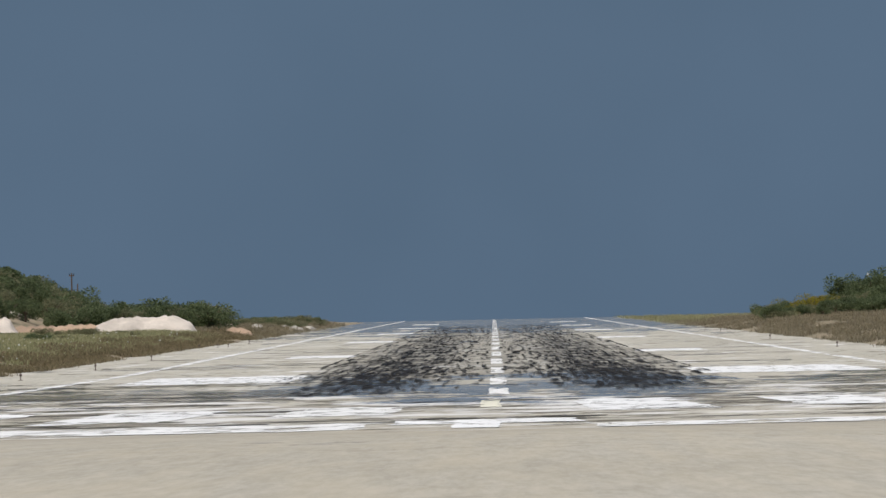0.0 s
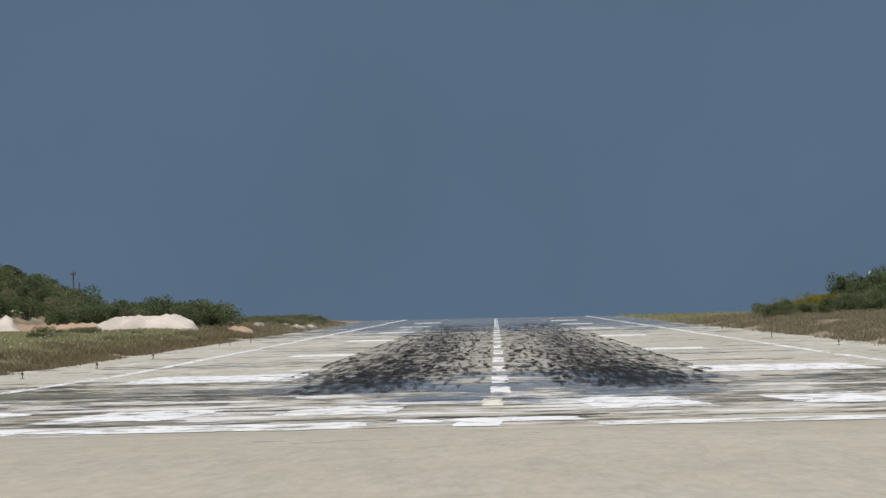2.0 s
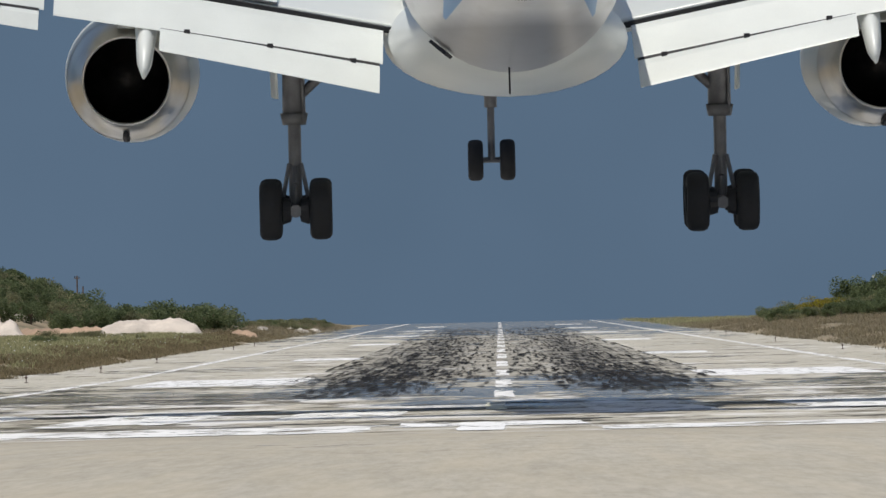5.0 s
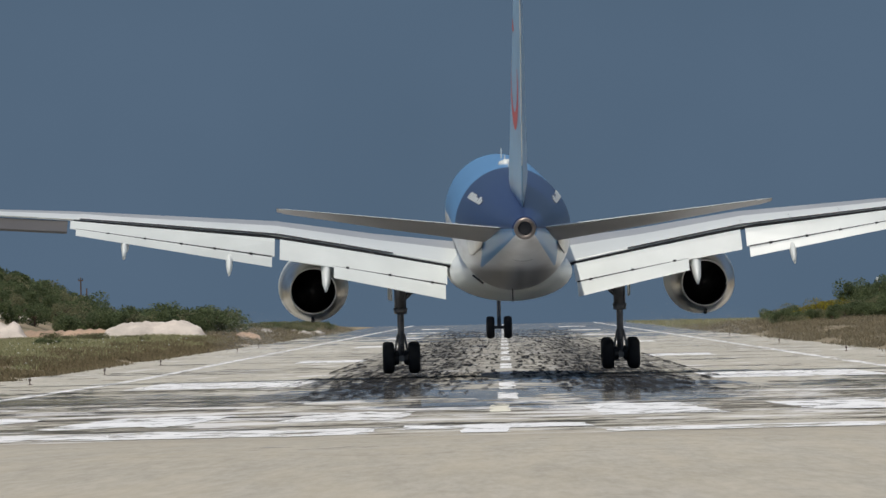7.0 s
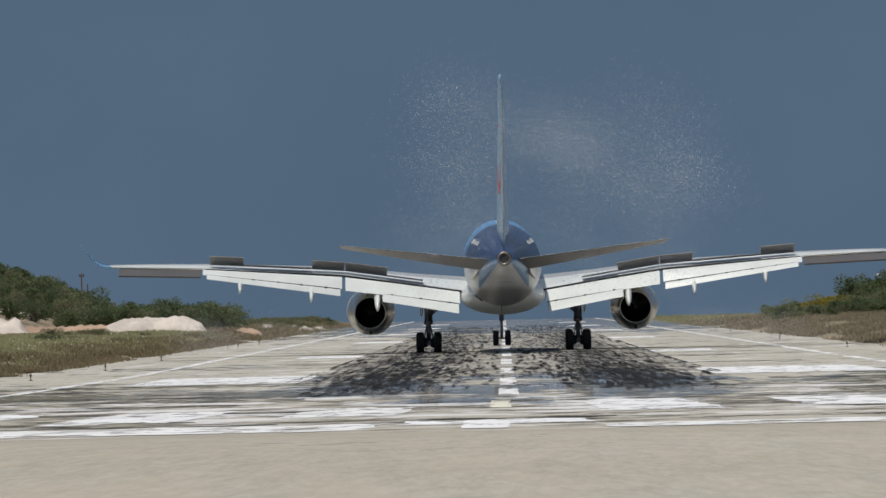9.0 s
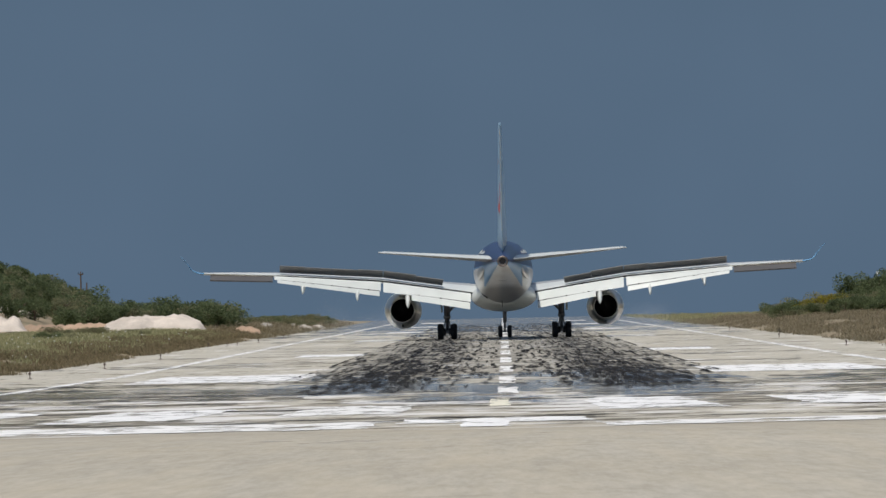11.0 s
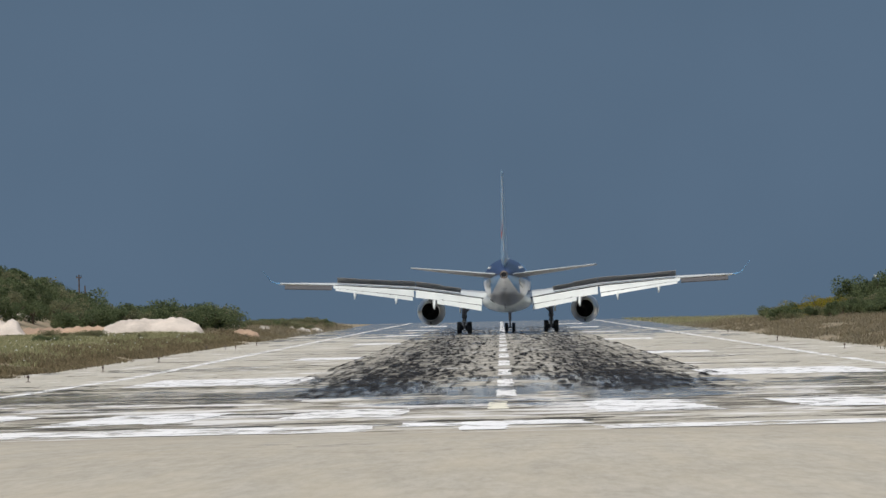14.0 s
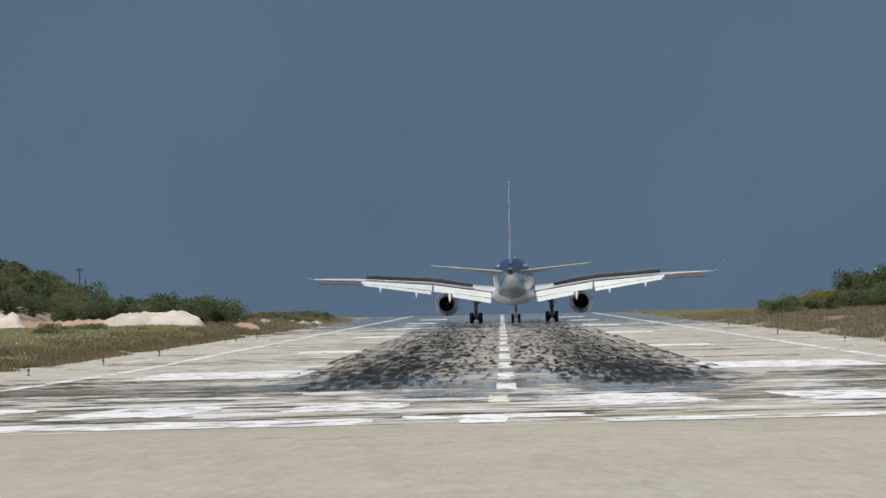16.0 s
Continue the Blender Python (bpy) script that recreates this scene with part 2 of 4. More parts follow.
def paint_material(name, colour, holes):
    """Road paint, flaked off in streaks so that the concrete shows through."""
    m = surface(name, colour, 0.85, scale=0.8, vary=0.1, grain=6)
    t = m.node_tree
    co = t.nodes.new("ShaderNodeTexCoord").outputs["Object"]
    flakes = noise_at(t, co, 0.3, 9, (6.0, 0.7, 1), 0.7)
    lost = ramp(t, flakes, [(holes, (0, 0, 0)), (holes + 0.05, (1, 1, 1))])
    clear = t.nodes.new("ShaderNodeBsdfTransparent")
    mix = t.nodes.new("ShaderNodeMixShader")
    t.links.new(lost, mix.inputs[0])
    t.links.new(t.nodes["Principled BSDF"].outputs[0], mix.inputs[1])
    t.links.new(clear.outputs[0], mix.inputs[2])
    t.links.new(mix.outputs[0], t.nodes["Material Output"].inputs["Surface"])
    return m


MARKING = paint_material("marking_paint", (0.8, 0.8, 0.79), 0.545)
MARKING_WORN = paint_material("worn_marking_paint", (0.79, 0.785, 0.765), 0.52)
YELLOW = paint_material("yellow_marking_paint", (0.74, 0.71, 0.58), 0.53)


# dark tones for the heat-mirage bands laid over the slabs
MIRAGE_DARK = paint_material("mirage_band_dark", (0.05, 0.046, 0.04), 0.6)
MIRAGE_OLIVE = paint_material("mirage_band_olive", (0.1, 0.095, 0.05), 0.54)


def soil_material():
    m, t, p = nodes_of("verge_soil")
    co = t.nodes.new("ShaderNodeTexCoord").outputs["Object"]
    big = noise_at(t, co, 0.15, 5)
    col = ramp(t, big, [(0.3, (0.18, 0.165, 0.09)), (0.5, (0.28, 0.225, 0.145)), (0.7, (0.4, 0.32, 0.22))])
    col = mixed(t, 0.5, col, ramp(t, noise_at(t, co, 4), [(0.3, (0.6,) * 3), (0.7, (1, 1, 1))]), "MULTIPLY")
    t.links.new(col, p.inputs["Base Color"])
    p.inputs["Roughness"].default_value = 0.95
    return m


SOIL = soil_material()


# ---------------------------------------------------------------- mesh helpers
def mesh_of(name, bm, material, smooth=False):
    bmesh.ops.recalc_face_normals(bm, faces=bm.faces)
    me = bpy.data.meshes.new(name)
    bm.to_mesh(me)
    bm.free()
    for m in (material if isinstance(material, (list, tuple)) else [material]):
        me.materials.append(m)
    if smooth:
        me.shade_smooth()
    return me


def part(name, bm, material, parent, label="", smooth=False):
    ob = new(name, mesh_of(name, bm, material, smooth))
    ob.parent = parent
    if label:
        ob["label"] = label
    return ob


def empty(name, m=None):
    ob = new(name)
    ob.empty_display_size = 0.5
    if m:
        ob.matrix_world = m
    return ob


def rings(bm, loops, closed=True, caps=True):
    """Skin a row of vertex loops of equal length."""
    vs = [[bm.verts.new(c) for c in lp] for lp in loops]
    n = len(vs[0])
    for a, b in zip(vs, vs[1:]):
        for i in range(n if closed else n - 1):
            j = (i + 1) % n
            bm.faces.new((a[i], a[j], b[j], b[i]))
    if caps:
        bm.faces.new(vs[0][::-1])
        bm.faces.new(vs[-1])
    return vs


def tube(bm, stations, n=24, axis="y", caps=True):
    """stations: (position along the axis, centre a, centre b, half-width a, half-width b)."""
    loops = []
    for s, ca, cb, wa, wb in stations:
        lp = []
        for i in range(n):
            u = 2 * math.pi * i / n
            p, q = ca + wa * math.cos(u), cb + wb * math.sin(u)
            lp.append({"y": (p, s, q), "x": (s, p, q), "z": (p, q, s)}[axis])
        loops.append(lp)
    return rings(bm, loops, True, caps)


def rod(bm, a, b, r, r2=None, n=8):
    a, b = Vector(a), Vector(b)
    q = (b - a).to_track_quat("Z", "Y")
    r2 = r if r2 is None else r2
    loops = [[c + q @ Vector((k * math.cos(2 * math.pi * i / n), k * math.sin(2 * math.pi * i / n), 0)) for i in range(n)]
             for c, k in ((a, r), (b, r2))]
    rings(bm, loops)


def box(bm, lo, hi):
    x0, y0, z0 = lo
    x1, y1, z1 = hi
    rings(bm, [[(x0, y0, z), (x1, y0, z), (x1, y1, z), (x0, y1, z)] for z in (z0, z1)])


def slab(bm, quad, thick):
    """A plate over four corners, with thickness along its normal."""
    q = [Vector(c) for c in quad]
    nrm = (q[1] - q[0]).cross(q[3] - q[0]).normalized() * thick * 0.5
    rings(bm, [[c - nrm for c in q], [c + nrm for c in q]])


# ---------------------------------------------------------------- distant hazy sky
def haze_material():
    m, t, p = nodes_of("storm_haze")
    co = t.nodes.new("ShaderNodeTexCoord").outputs["Object"]
    soft = noise_at(t, co, 0.004, 3)
    col = ramp(t, soft, [(0.3, (0.088, 0.139, 0.207)), (0.7, (0.1, 0.155, 0.23))])
    t.nodes.remove(p)
    em = node(t, "ShaderNodeEmission", Strength=1.0)
    t.links.new(col, em.inputs["Color"])
    t.links.new(em.outputs[0], t.nodes["Material Output"].inputs["Surface"])
    return m


bm = bmesh.new()
rings(bm, [[(4600 * math.cos(2 * math.pi * k / 96), 4600 * math.sin(2 * math.pi * k / 96), z) for k in range(96)] for z in (-90, 700)], True, False)
tagged(new("backdrop", mesh_of("backdrop", bm, haze_material(), True)), "slate blue hazy storm sky round the horizon", "sky", kind="structure")


# ---------------------------------------------------------------- ground
PROFILE_Y = (-3200, -60, -8, 6, 20, 27, 35, 46, 55, 62, 70, 80, 90, 100, 110, 150, 220, 290, 340, 420, 1250, 1350, 1700, 2600, 3300)
PROFILE_Z = (0.2, 0.3, 0.5, 1.55, 1.74, 1.69, 1.625, 1.54, 1.445, 1.36, 1.25, 1.115, 0.99, 0.89, 0.80, 0.5, 0.17, 0.02, 0.0, 0.0, 0.0, -0.6, -12, -40, -50)


def level(y):
    """Height of the pavement along the runway, smoothed over some metres."""
    w = 3 if y < 90 else 8
    return float(np.mean(np.interp(np.linspace(y - w, y + w, 9), PROFILE_Y, PROFILE_Z)))


def verge(x, y):
    """Rise of the land beside the runway."""
    end = 1050 if x < 0 else 720
    far = min(1.0, max(0.0, (y - 290) / 90)) * (1 - min(1.0, max(0.0, (y - end) / 220)))
    hill = min(1.0, max(0.0, (y - 600) / 110)) * (1 - min(1.0, max(0.0, (y - 800) / 110)))
    if x < -18.2:
        u = min(1.0, (-18.2 - x) / 3.5)
        r = 0.7 * u + 0.38 * max(0.0, -35 - x) * hill
    elif x > 18.2:
        u = min(1.0, (x - 18.2) / 4)
        r = 0.75 * u + 0.14 * max(0.0, x - 25) * hill
    else:
        return 0.0
    return far * (min(r, 8.0) + 0.2 * u * noise.noise((x * 0.2, y * 0.06, 0)))


def height(x, y):
    return level(y) + verge(x, y)


def grid_mesh(name, xs, ys, material, lift=0.0, skirt=False):
    verts, faces = [], []
    for y in ys:
        base = level(y)
        for x in xs:
            verts.append((x, y, base + verge(x, y) + lift))
    n = len(xs)
    for j in range(len(ys) - 1):
        for i in range(n - 1):
            k = j * n + i
            faces.append((k, k + 1, k + n + 1, k + n))
    me = bpy.data.meshes.new(name)
    me.from_pydata(verts, [], faces)
    me.materials.append(material)
    me.shade_smooth()
    return new(name, me)


YS = [-3200, -1200, -400, -200, -100, -60, -30, -14, -8, -4, 0, 3, 6, 10, 14] + list(range(18, 300, 4)) + list(range(300, 1300, 8)) + [1300, 1325, 1350, 1400, 1500, 1700, 2100, 2600, 3300]
XS = [-3300, -2000, -1000, -400, -250, -180] + list(range(-150, -60, 10)) + [-60 + 1.5 * i for i in range(27)] + [-18.2, -17]
XS = XS + [0] + [-v for v in XS[::-1]]
ground = tagged(grid_mesh("ground", XS, YS, SOIL, -0.05), "dry sandy soil and scrub land round the runway", "ground", kind="structure")
runway = tagged(grid_mesh("runway", [-18.2 + 36.4 * i / 16 for i in range(17)], [y for y in YS if 6 <= y <= 1325], RUNWAY),
                "pale worn concrete runway with dark cross streaks and shimmering patches", "runway", kind="structure")


def painted(name, x0, x1, y0, y1, material, label, ragged=0.0, group="runway markings"):
    """A stripe of paint that follows the pavement, 4 mm above it."""
    bm = bmesh.new()
    ny = max(4, min(90, int(abs(y1 - y0) / 3)))
    nx = max(2, min(40, int(abs(x1 - x0) / 0.12)))
    rows = []
    for j in range(ny + 1):
        row = []
        for i in range(nx + 1):
            u, v = i / nx, j / ny
            x, y = x0 + (x1 - x0) * u, y0 + (y1 - y0) * v
            if ragged:
                y += ragged * (noise.noise((x * 1.1, 3.1 * round(v), y0)) + 0.6 * noise.noise((x * 4.0, 5.0 * round(v), y0))) * abs(2 * v - 1)
                x += 0.06 * ragged * noise.noise((y * 0.3, 9.0 * round(u), x0)) * abs(2 * u - 1)
            row.append(bm.verts.new((x, y, level(y) + 0.006 + 0.000012 * max(0.0, y))))
        rows.append(row)
    for a, b in zip(rows, rows[1:]):
        for i in range(nx):
            bm.faces.new((a[i], a[i + 1], b[i + 1], b[i]))
    ob = new(name, mesh_of(name, bm, material))
    return tagged(ob, label, "marking", group, "structure")


# runway paint
MID = 0.35
for side in (-1, 1):
    painted("edge_line", MID + side * 13.2 - 0.22, MID + side * 13.2 + 0.22, 165, 1240, MARKING_WORN, "worn white edge line along the runway", 1.5)
    for k, (y0, y1) in enumerate(((250, 283), (383, 400), (533, 553), (683, 705), (833, 856), (983, 1010))):
        lo, hi = (6.2, 11.4) if k == 0 else (6.5, 9.6)
        painted("touchdown_bar", *sorted((MID + side * lo, MID + side * hi)), y0, y1, MARKING, "white touchdown zone bar painted on concrete", 1.6)
for x0, x1, y0, y1 in ((1.75, 3.6, 126, 160), (5.1, 6.9, 129, 156), (8.3, 10.1, 130, 156), (-6.3, -4.4, 118, 148), (-9.6, -7.7, 122, 150), (-3.1, -1.3, 124, 150)):
    painted("threshold_bar", x0, x1, y0, y1, MARKING if x0 > 0 or x0 < -4 else MARKING_WORN, "broken white threshold bar painted on concrete", 3.5)
painted("threshold_line", -1.0, 1.3, 99, 109, MARKING, "thin ragged white line across the runway", 2.0)
painted("apron_band", 1.3, 14.0, 79, 94, MARKING_WORN, "pale faded paint band on concrete", 2.5)
painted("apron_band", -14.0, -1.2, 86, 104, MARKING_WORN, "pale faded paint band on concrete", 5.0)
painted("centre_dash", -0.2, 0.32, 86, 102, MARKING, "bright white centre line block", 1.2)
painted("centre_dash", 0.0, 0.36, 143, 164, YELLOW, "yellowed centre line block", 1.5)
for y0, y1 in [(181, 208)] + [(223 + 50 * i, 253 + 50 * i) for i in range(20)]:
    painted("centre_dash", MID - 0.22, MID + 0.22, y0, y1, MARKING_WORN, "worn white centre line dash on the runway", 1.5)


def mirage_bands():
    """Dark strips that stand in for heat-mirage bands across the slabs, closest together on the worn threshold."""
    rng = random.Random(17)
    for k in range(84):
        if k < 52:
            y = 96 + 118 * rng.random() ** 0.9
            x = rng.choice((-1, -1, 1)) * rng.uniform(2.5, 13) * (0.5 + y / 300)
            wide, deep = rng.uniform(2.0, 9.0), rng.uniform(0.45, 1.3)
        else:
            y = 205 + 260 * rng.random()
            x = rng.choice((-1, -1, 1)) * rng.uniform(6, 15.5)
            wide, deep = rng.uniform(3.0, 11.0), rng.uniform(0.7, 1.9)
        x0, x1 = max(-17.8, x - wide / 2), min(17.8, x + wide / 2)
        painted("dark_line", x0, x1, y, y + deep, MIRAGE_OLIVE if k % 7 == 0 else MIRAGE_DARK, "dark ragged band standing in for heat mirage over the concrete", 0.9 + 0.5 * deep, "cracks in the runway")


def rubber_streaks():
    rng = random.Random(5)
    verts, faces = [], []
    for i in range(5000):
        side = rng.choice((-1, 1))
        y = 186 + 95 * rng.random() + 640 * rng.random() ** 2.1
        if rng.random() < 0.86:
            x = MID + side * 3.6 + rng.gauss(0, 1) * min(1.9, 0.75 + 0.3 * rng.random() + 0.006 * max(0, y - 195))
            x = max(MID - 6.6, min(MID + 6.6, x))
        else:
            x = MID + rng.uniform(-5.5, 5.5)
        y += 14 * max(0.0, 2.6 - abs(x - MID)) * rng.random()
        wide = rng.uniform(0.05, 0.2) * (1 + 0.8 * (rng.random() < 0.12))
        long = rng.uniform(3, 14) * (0.5 + y / 500)
        if abs(x - MID) < 0.28 and rng.random() < 0.8:
            continue
        n = 4
        k = len(verts)
        lift = 0.014 + 0.00002 * y + 0.002 * rng.random()
        for j in range(n + 1):
            u = j / n
            w = wide * (0.25 + 0.75 * math.sin(math.pi * min(0.95, max(0.05, u)))) * rng.uniform(0.7, 1.2)
            yy = y + long * u
            xx = x + 0.15 * noise.noise((yy * 0.2, i, 0))
            verts += [(xx - w / 2, yy, level(yy) + lift), (xx + w / 2, yy, level(yy) + lift)]
        for j in range(n):
            faces.append((k + 2 * j, k + 2 * j + 1, k + 2 * j + 3, k + 2 * j + 2))
    me = bpy.data.meshes.new("rubber_marks")
    me.from_pydata(verts, [], faces)
    me.materials.append(RUBBER)
    return tagged(new("rubber_marks", me), "black tyre rubber streaks in two bands on the touchdown zone", "tyre marks", kind="stuff")


mirage_bands()
rubber_streaks()


# ---------------------------------------------------------------- airliner
def livery_material():
    m, t, p = nodes_of("airliner_livery")
    co = t.nodes.new("ShaderNodeTexCoord").outputs["Object"]
    xyz = t.nodes.new("ShaderNodeSeparateXYZ")
    t.links.new(co, xyz.inputs[0])
    x, y, z = xyz.outputs
    step = lambda v, soft=60.0: calc(t, "MINIMUM", calc(t, "MAXIMUM", calc(t, "MULTIPLY", v, soft), 0.0), 1.0)
    ax = calc(t, "ABSOLUTE", x)
    # heights are taken from the upswept centre line of the tail cone
    aft_part = calc(t, "MINIMUM", calc(t, "MAXIMUM", calc(t, "MULTIPLY", calc(t, "SUBTRACT", -5.0, y), 1 / 18.4), 0.0), 1.0)
    z = calc(t, "SUBTRACT", z, calc(t, "MULTIPLY", calc(t, "POWER", aft_part, 1.3), 0.42))
    # wave line: lower on the flanks of the tail cone
    blue_from = calc(t, "SUBTRACT", z, 4.3)
    navy_from = calc(t, "SUBTRACT", z, 4.4)
    # light blue lobes low on the tail cone, either side of a grey belly wedge
    wedge = calc(t, "MULTIPLY_ADD", calc(t, "SUBTRACT", 4.42, z), 0.8, 0.12)
    lobe = calc(t, "MULTIPLY", step(calc(t, "SUBTRACT", ax, wedge)), step(calc(t, "SUBTRACT", -12.9, y)))
    lobe = calc(t, "MULTIPLY", lobe, step(calc(t, "SUBTRACT", 1.2, ax)))
    aft = calc(t, "SUBTRACT", calc(t, "MULTIPLY", calc(t, "ADD", z, -6.0), 1.2), calc(t, "ADD", y, 3.4))
    body = mixed(t, noise_at(t, co, 0.7), (0.74, 0.74, 0.72), (0.82, 0.82, 0.81))
    grime = ramp(t, noise_at(t, co, 1.2, 5, (1, 0.3, 2)), [(0.45, (1, 1, 1)), (0.75, (0.72, 0.7, 0.66))])
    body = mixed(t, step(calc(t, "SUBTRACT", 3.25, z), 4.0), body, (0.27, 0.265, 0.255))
    body = mixed(t, 0.7, body, grime, "MULTIPLY")
    body = mixed(t, lobe, body, (0.1, 0.31, 0.58))
    col = mixed(t, step(blue_from), body, (0.1, 0.26, 0.48))
    navy = calc(t, "MULTIPLY", step(navy_from), step(aft, 8.0))
    col = mixed(t, navy, col, (0.008, 0.02, 0.078))
    t.links.new(col, p.inputs["Base Color"])
    p.inputs["Roughness"].default_value = 0.28
    p.inputs["Specular IOR Level"].default_value = 0.35
    return m


LIVERY = livery_material()


def airfoil(le, te, z_le, z_te, x, thick, n=7, vertical=False):
    """A closed wing section from leading to trailing edge."""
    up, down = [], []
    for i in range(n + 1):
        u = 0.5 - 0.5 * math.cos(math.pi * i / n)
        h = thick * 10 * (0.2969 * math.sqrt(u) - 0.126 * u - 0.3516 * u * u + 0.2843 * u ** 3 - 0.1015 * u ** 4)
        y, z = le + (te - le) * u, z_le + (z_te - z_le) * u
        up.append((y, z, h * (0.5 if vertical else 0.62)))
        down.append((y, z, -h * (0.5 if vertical else 0.38)))
    pts = up + down[-2:0:-1]
    if vertical:
        return [(h, y, x) for y, z, h in pts]
    return [(x, y, z + h) for y, z, h in pts]


# span station: (x, leading edge, trailing edge, height of trailing edge)
SPAN = ((0.0, 7.9, -2.0, 2.8), (1.9, 6.9, -2.0, 2.96), (4.5, 5.5, -2.1, 3.38), (7.8, 3.8, -2.3, 3.88),
        (11.0, 2.05, -2.8, 4.1), (14.5, 0.15, -3.4, 4.34), (17.2, -1.3, -3.85, 4.46), (19.05, -2.3, -4.2, 4.52))


def wing_at(x):
    xs = [s[0] for s in SPAN]
    return [float(np.interp(x, xs, [s[k] for s in SPAN])) for k in (1, 2, 3)]


def make_wing(plane, side):
    bm = bmesh.new()
    loops = []
    for x, le, te, z in SPAN:
        c = le - te
        loops.append(airfoil(le, te, z + 0.004 * c, z, side * x, c * 0.105 if x < 3 else c * 0.085))
    rings(bm, loops)
    bm.faces.ensure_lookup_table()
    for k, f in enumerate(bm.faces):
        f.material_index = 1 if 1 <= k % 14 <= 3 and k < 98 else 0
    wing = part("wing", bm, [WHITE, WING_TOP], plane, "white swept wing with a grey upper panel", True)
    # black strip for the shade in the cove under the spoilers, and the aileron
    bm = bmesh.new()
    loops = []
    for x in np.linspace(1.95, 14.45, 9):
        _, te, z = wing_at(x)
        loops.append([(side * x, te + 0.04, z - 0.1), (side * x, te - 0.04, z - 0.1), (side * x, te - 0.06, z - 0.005), (side * x, te, z + 0.005)])
    rings(bm, loops)
    part("flap_gap_shade", bm, DARK, wing, "black strip for the shade in the trailing edge gap")
    for x0, x1, m in ((14.65, 18.6, WING_GREY),):
        bm = bmesh.new()
        q = []
        for x in (x0, x1):
            _, te, z = wing_at(x)
            q += [(side * x, te + 0.1, z - 0.09), (side * x, te - 0.75, z - 0.42)]
        slab(bm, (q[0], q[2], q[3], q[1]), 0.08)
        part("aileron", bm, m, wing, "drooped grey aileron")

    # flaps: a fore panel and a narrower aft panel with a seam between
    def panel(name, x0, x1, drop0, drop1, back0, back1, thick, parent):
        bm = bmesh.new()
        loops = []
        for x in np.linspace(x0, x1, 5):
            _, te, z = wing_at(x)
            u = (x - x0) / (x1 - x0)
            d0 = drop0[0] + (drop0[1] - drop0[0]) * u
            d1 = drop1[0] + (drop1[1] - drop1[0]) * u
            y0, z0, y1, z1 = te - back0, z - d0, te - back1, z - d1
            nrm = Vector((0, z0 - z1, y1 - y0)).normalized() * thick
            if nrm.z < 0:
                nrm = -nrm
            lp = []
            for k, h in ((0, 0.0), (0.06, 0.5), (0.3, 1.0), (0.97, 0.15), (1.0, 0.0), (0.97, -0.15), (0.3, -0.6), (0.06, -0.4)):
                lp.append((side * x, y0 + (y1 - y0) * k + nrm.y * h, z0 + (z1 - z0) * k + nrm.z * h))
            loops.append(lp)
        rings(bm, loops)
        return part(name, bm, FLAP_WHITE, parent, "white extended flap panel", False)
    inner = panel("flap", 2.1, 7.65, (0.08, 0.1), (0.62, 0.74), 0.04, 1.0, 0.1, wing)
    outer = panel("flap", 7.82, 14.55, (0.1, 0.07), (0.68, 0.28), 0.04, 0.75, 0.09, wing)
    panel("aft_flap", 2.15, 5.85, (0.66, 0.66), (1.1, 1.02), 1.05, 1.7, 0.06, wing)
    panel("aft_flap", 7.9, 14.35, (0.70, 0.28), (1.02, 0.48), 0.8, 1.15, 0.05, wing)
    for x0, x1, d0, d1, back in ((2.15, 5.85, 0.64, 0.68, 1.0), (7.9, 14.35, 0.68, 0.29, 0.75)):
        bm = bmesh.new()
        loops = []
        for x in np.linspace(x0, x1, 5):
            _, te, z = wing_at(x)
            d = d0 + (d1 - d0) * (x - x0) / (x1 - x0)
            loops.append([(side * x, te - back - 0.01, z - d + 0.03), (side * x, te - back - 0.07, z - d - 0.05), (side * x, te - back + 0.05, z - d - 0.05)])
        rings(bm, loops)
        part("flap_seam", bm, DARK, wing, "thin black seam between flap panels")
    # small hinge brackets on the seams
    for x in (2.6, 4.0, 5.4, 8.6, 9.8, 10.9, 12.1, 13.3):
        _, te, z = wing_at(x)
        d = 0.66 if x < 7 else 0.7 - 0.06 * (x - 7.8)
        bm = bmesh.new()
        b = 1.04 if x < 7 else 0.78
        box(bm, (side * x - 0.05, te - b - 0.1, z - d - 0.08), (side * x + 0.05, te - b + 0.02, z - d + 0.06))
        part("hinge", bm, DARK, wing)
    # canoe fairings under the flaps
    for x, size, tip in ((6.1, 0.34, 1.42), (9.3, 0.26, 1.28), (12.75, 0.24, 1.02)):
        le, te, z = wing_at(x)
        bm = bmesh.new()
        tube(bm, [(te + 2.6, side * x, z - 0.42, 0.03, 0.03), (te + 1.9, side * x, z - 0.5, size * 0.5, size * 0.8), (te + 0.4, side * x, z - 0.55, size * 0.6, size * 1.15),
                  (te - 0.5, side * x, z - 0.72, size * 0.55, size * 1.05), (te - 1.3, side * x, z - tip + 0.22, size * 0.4, size * 0.8), (te - 1.75, side * x, z - tip, 0.05, 0.12)], 14)
        part("flap_fairing", bm, WHITE, wing, "white canoe fairing with a pointed end", True)
    # blended winglet
    bm = bmesh.new()
    loops = []
    for k in range(13):
        u = k / 12
        ang = min(1.0, u * 1.7) * radians(74)
        x = 19.0 + 0.95 * math.sin(ang) + 0.5 * max(0.0, u - 0.59) / 0.41
        z = 4.52 + 0.62 * (1 - math.cos(ang)) + 1.5 * max(0.0, u - 0.55)
        le, te = -2.3 - 3.0 * u, -4.2 - 1.7 * u
        th = 0.08 * (1 - 0.85 * u)
        nx, nz = -math.sin(ang), math.cos(ang)
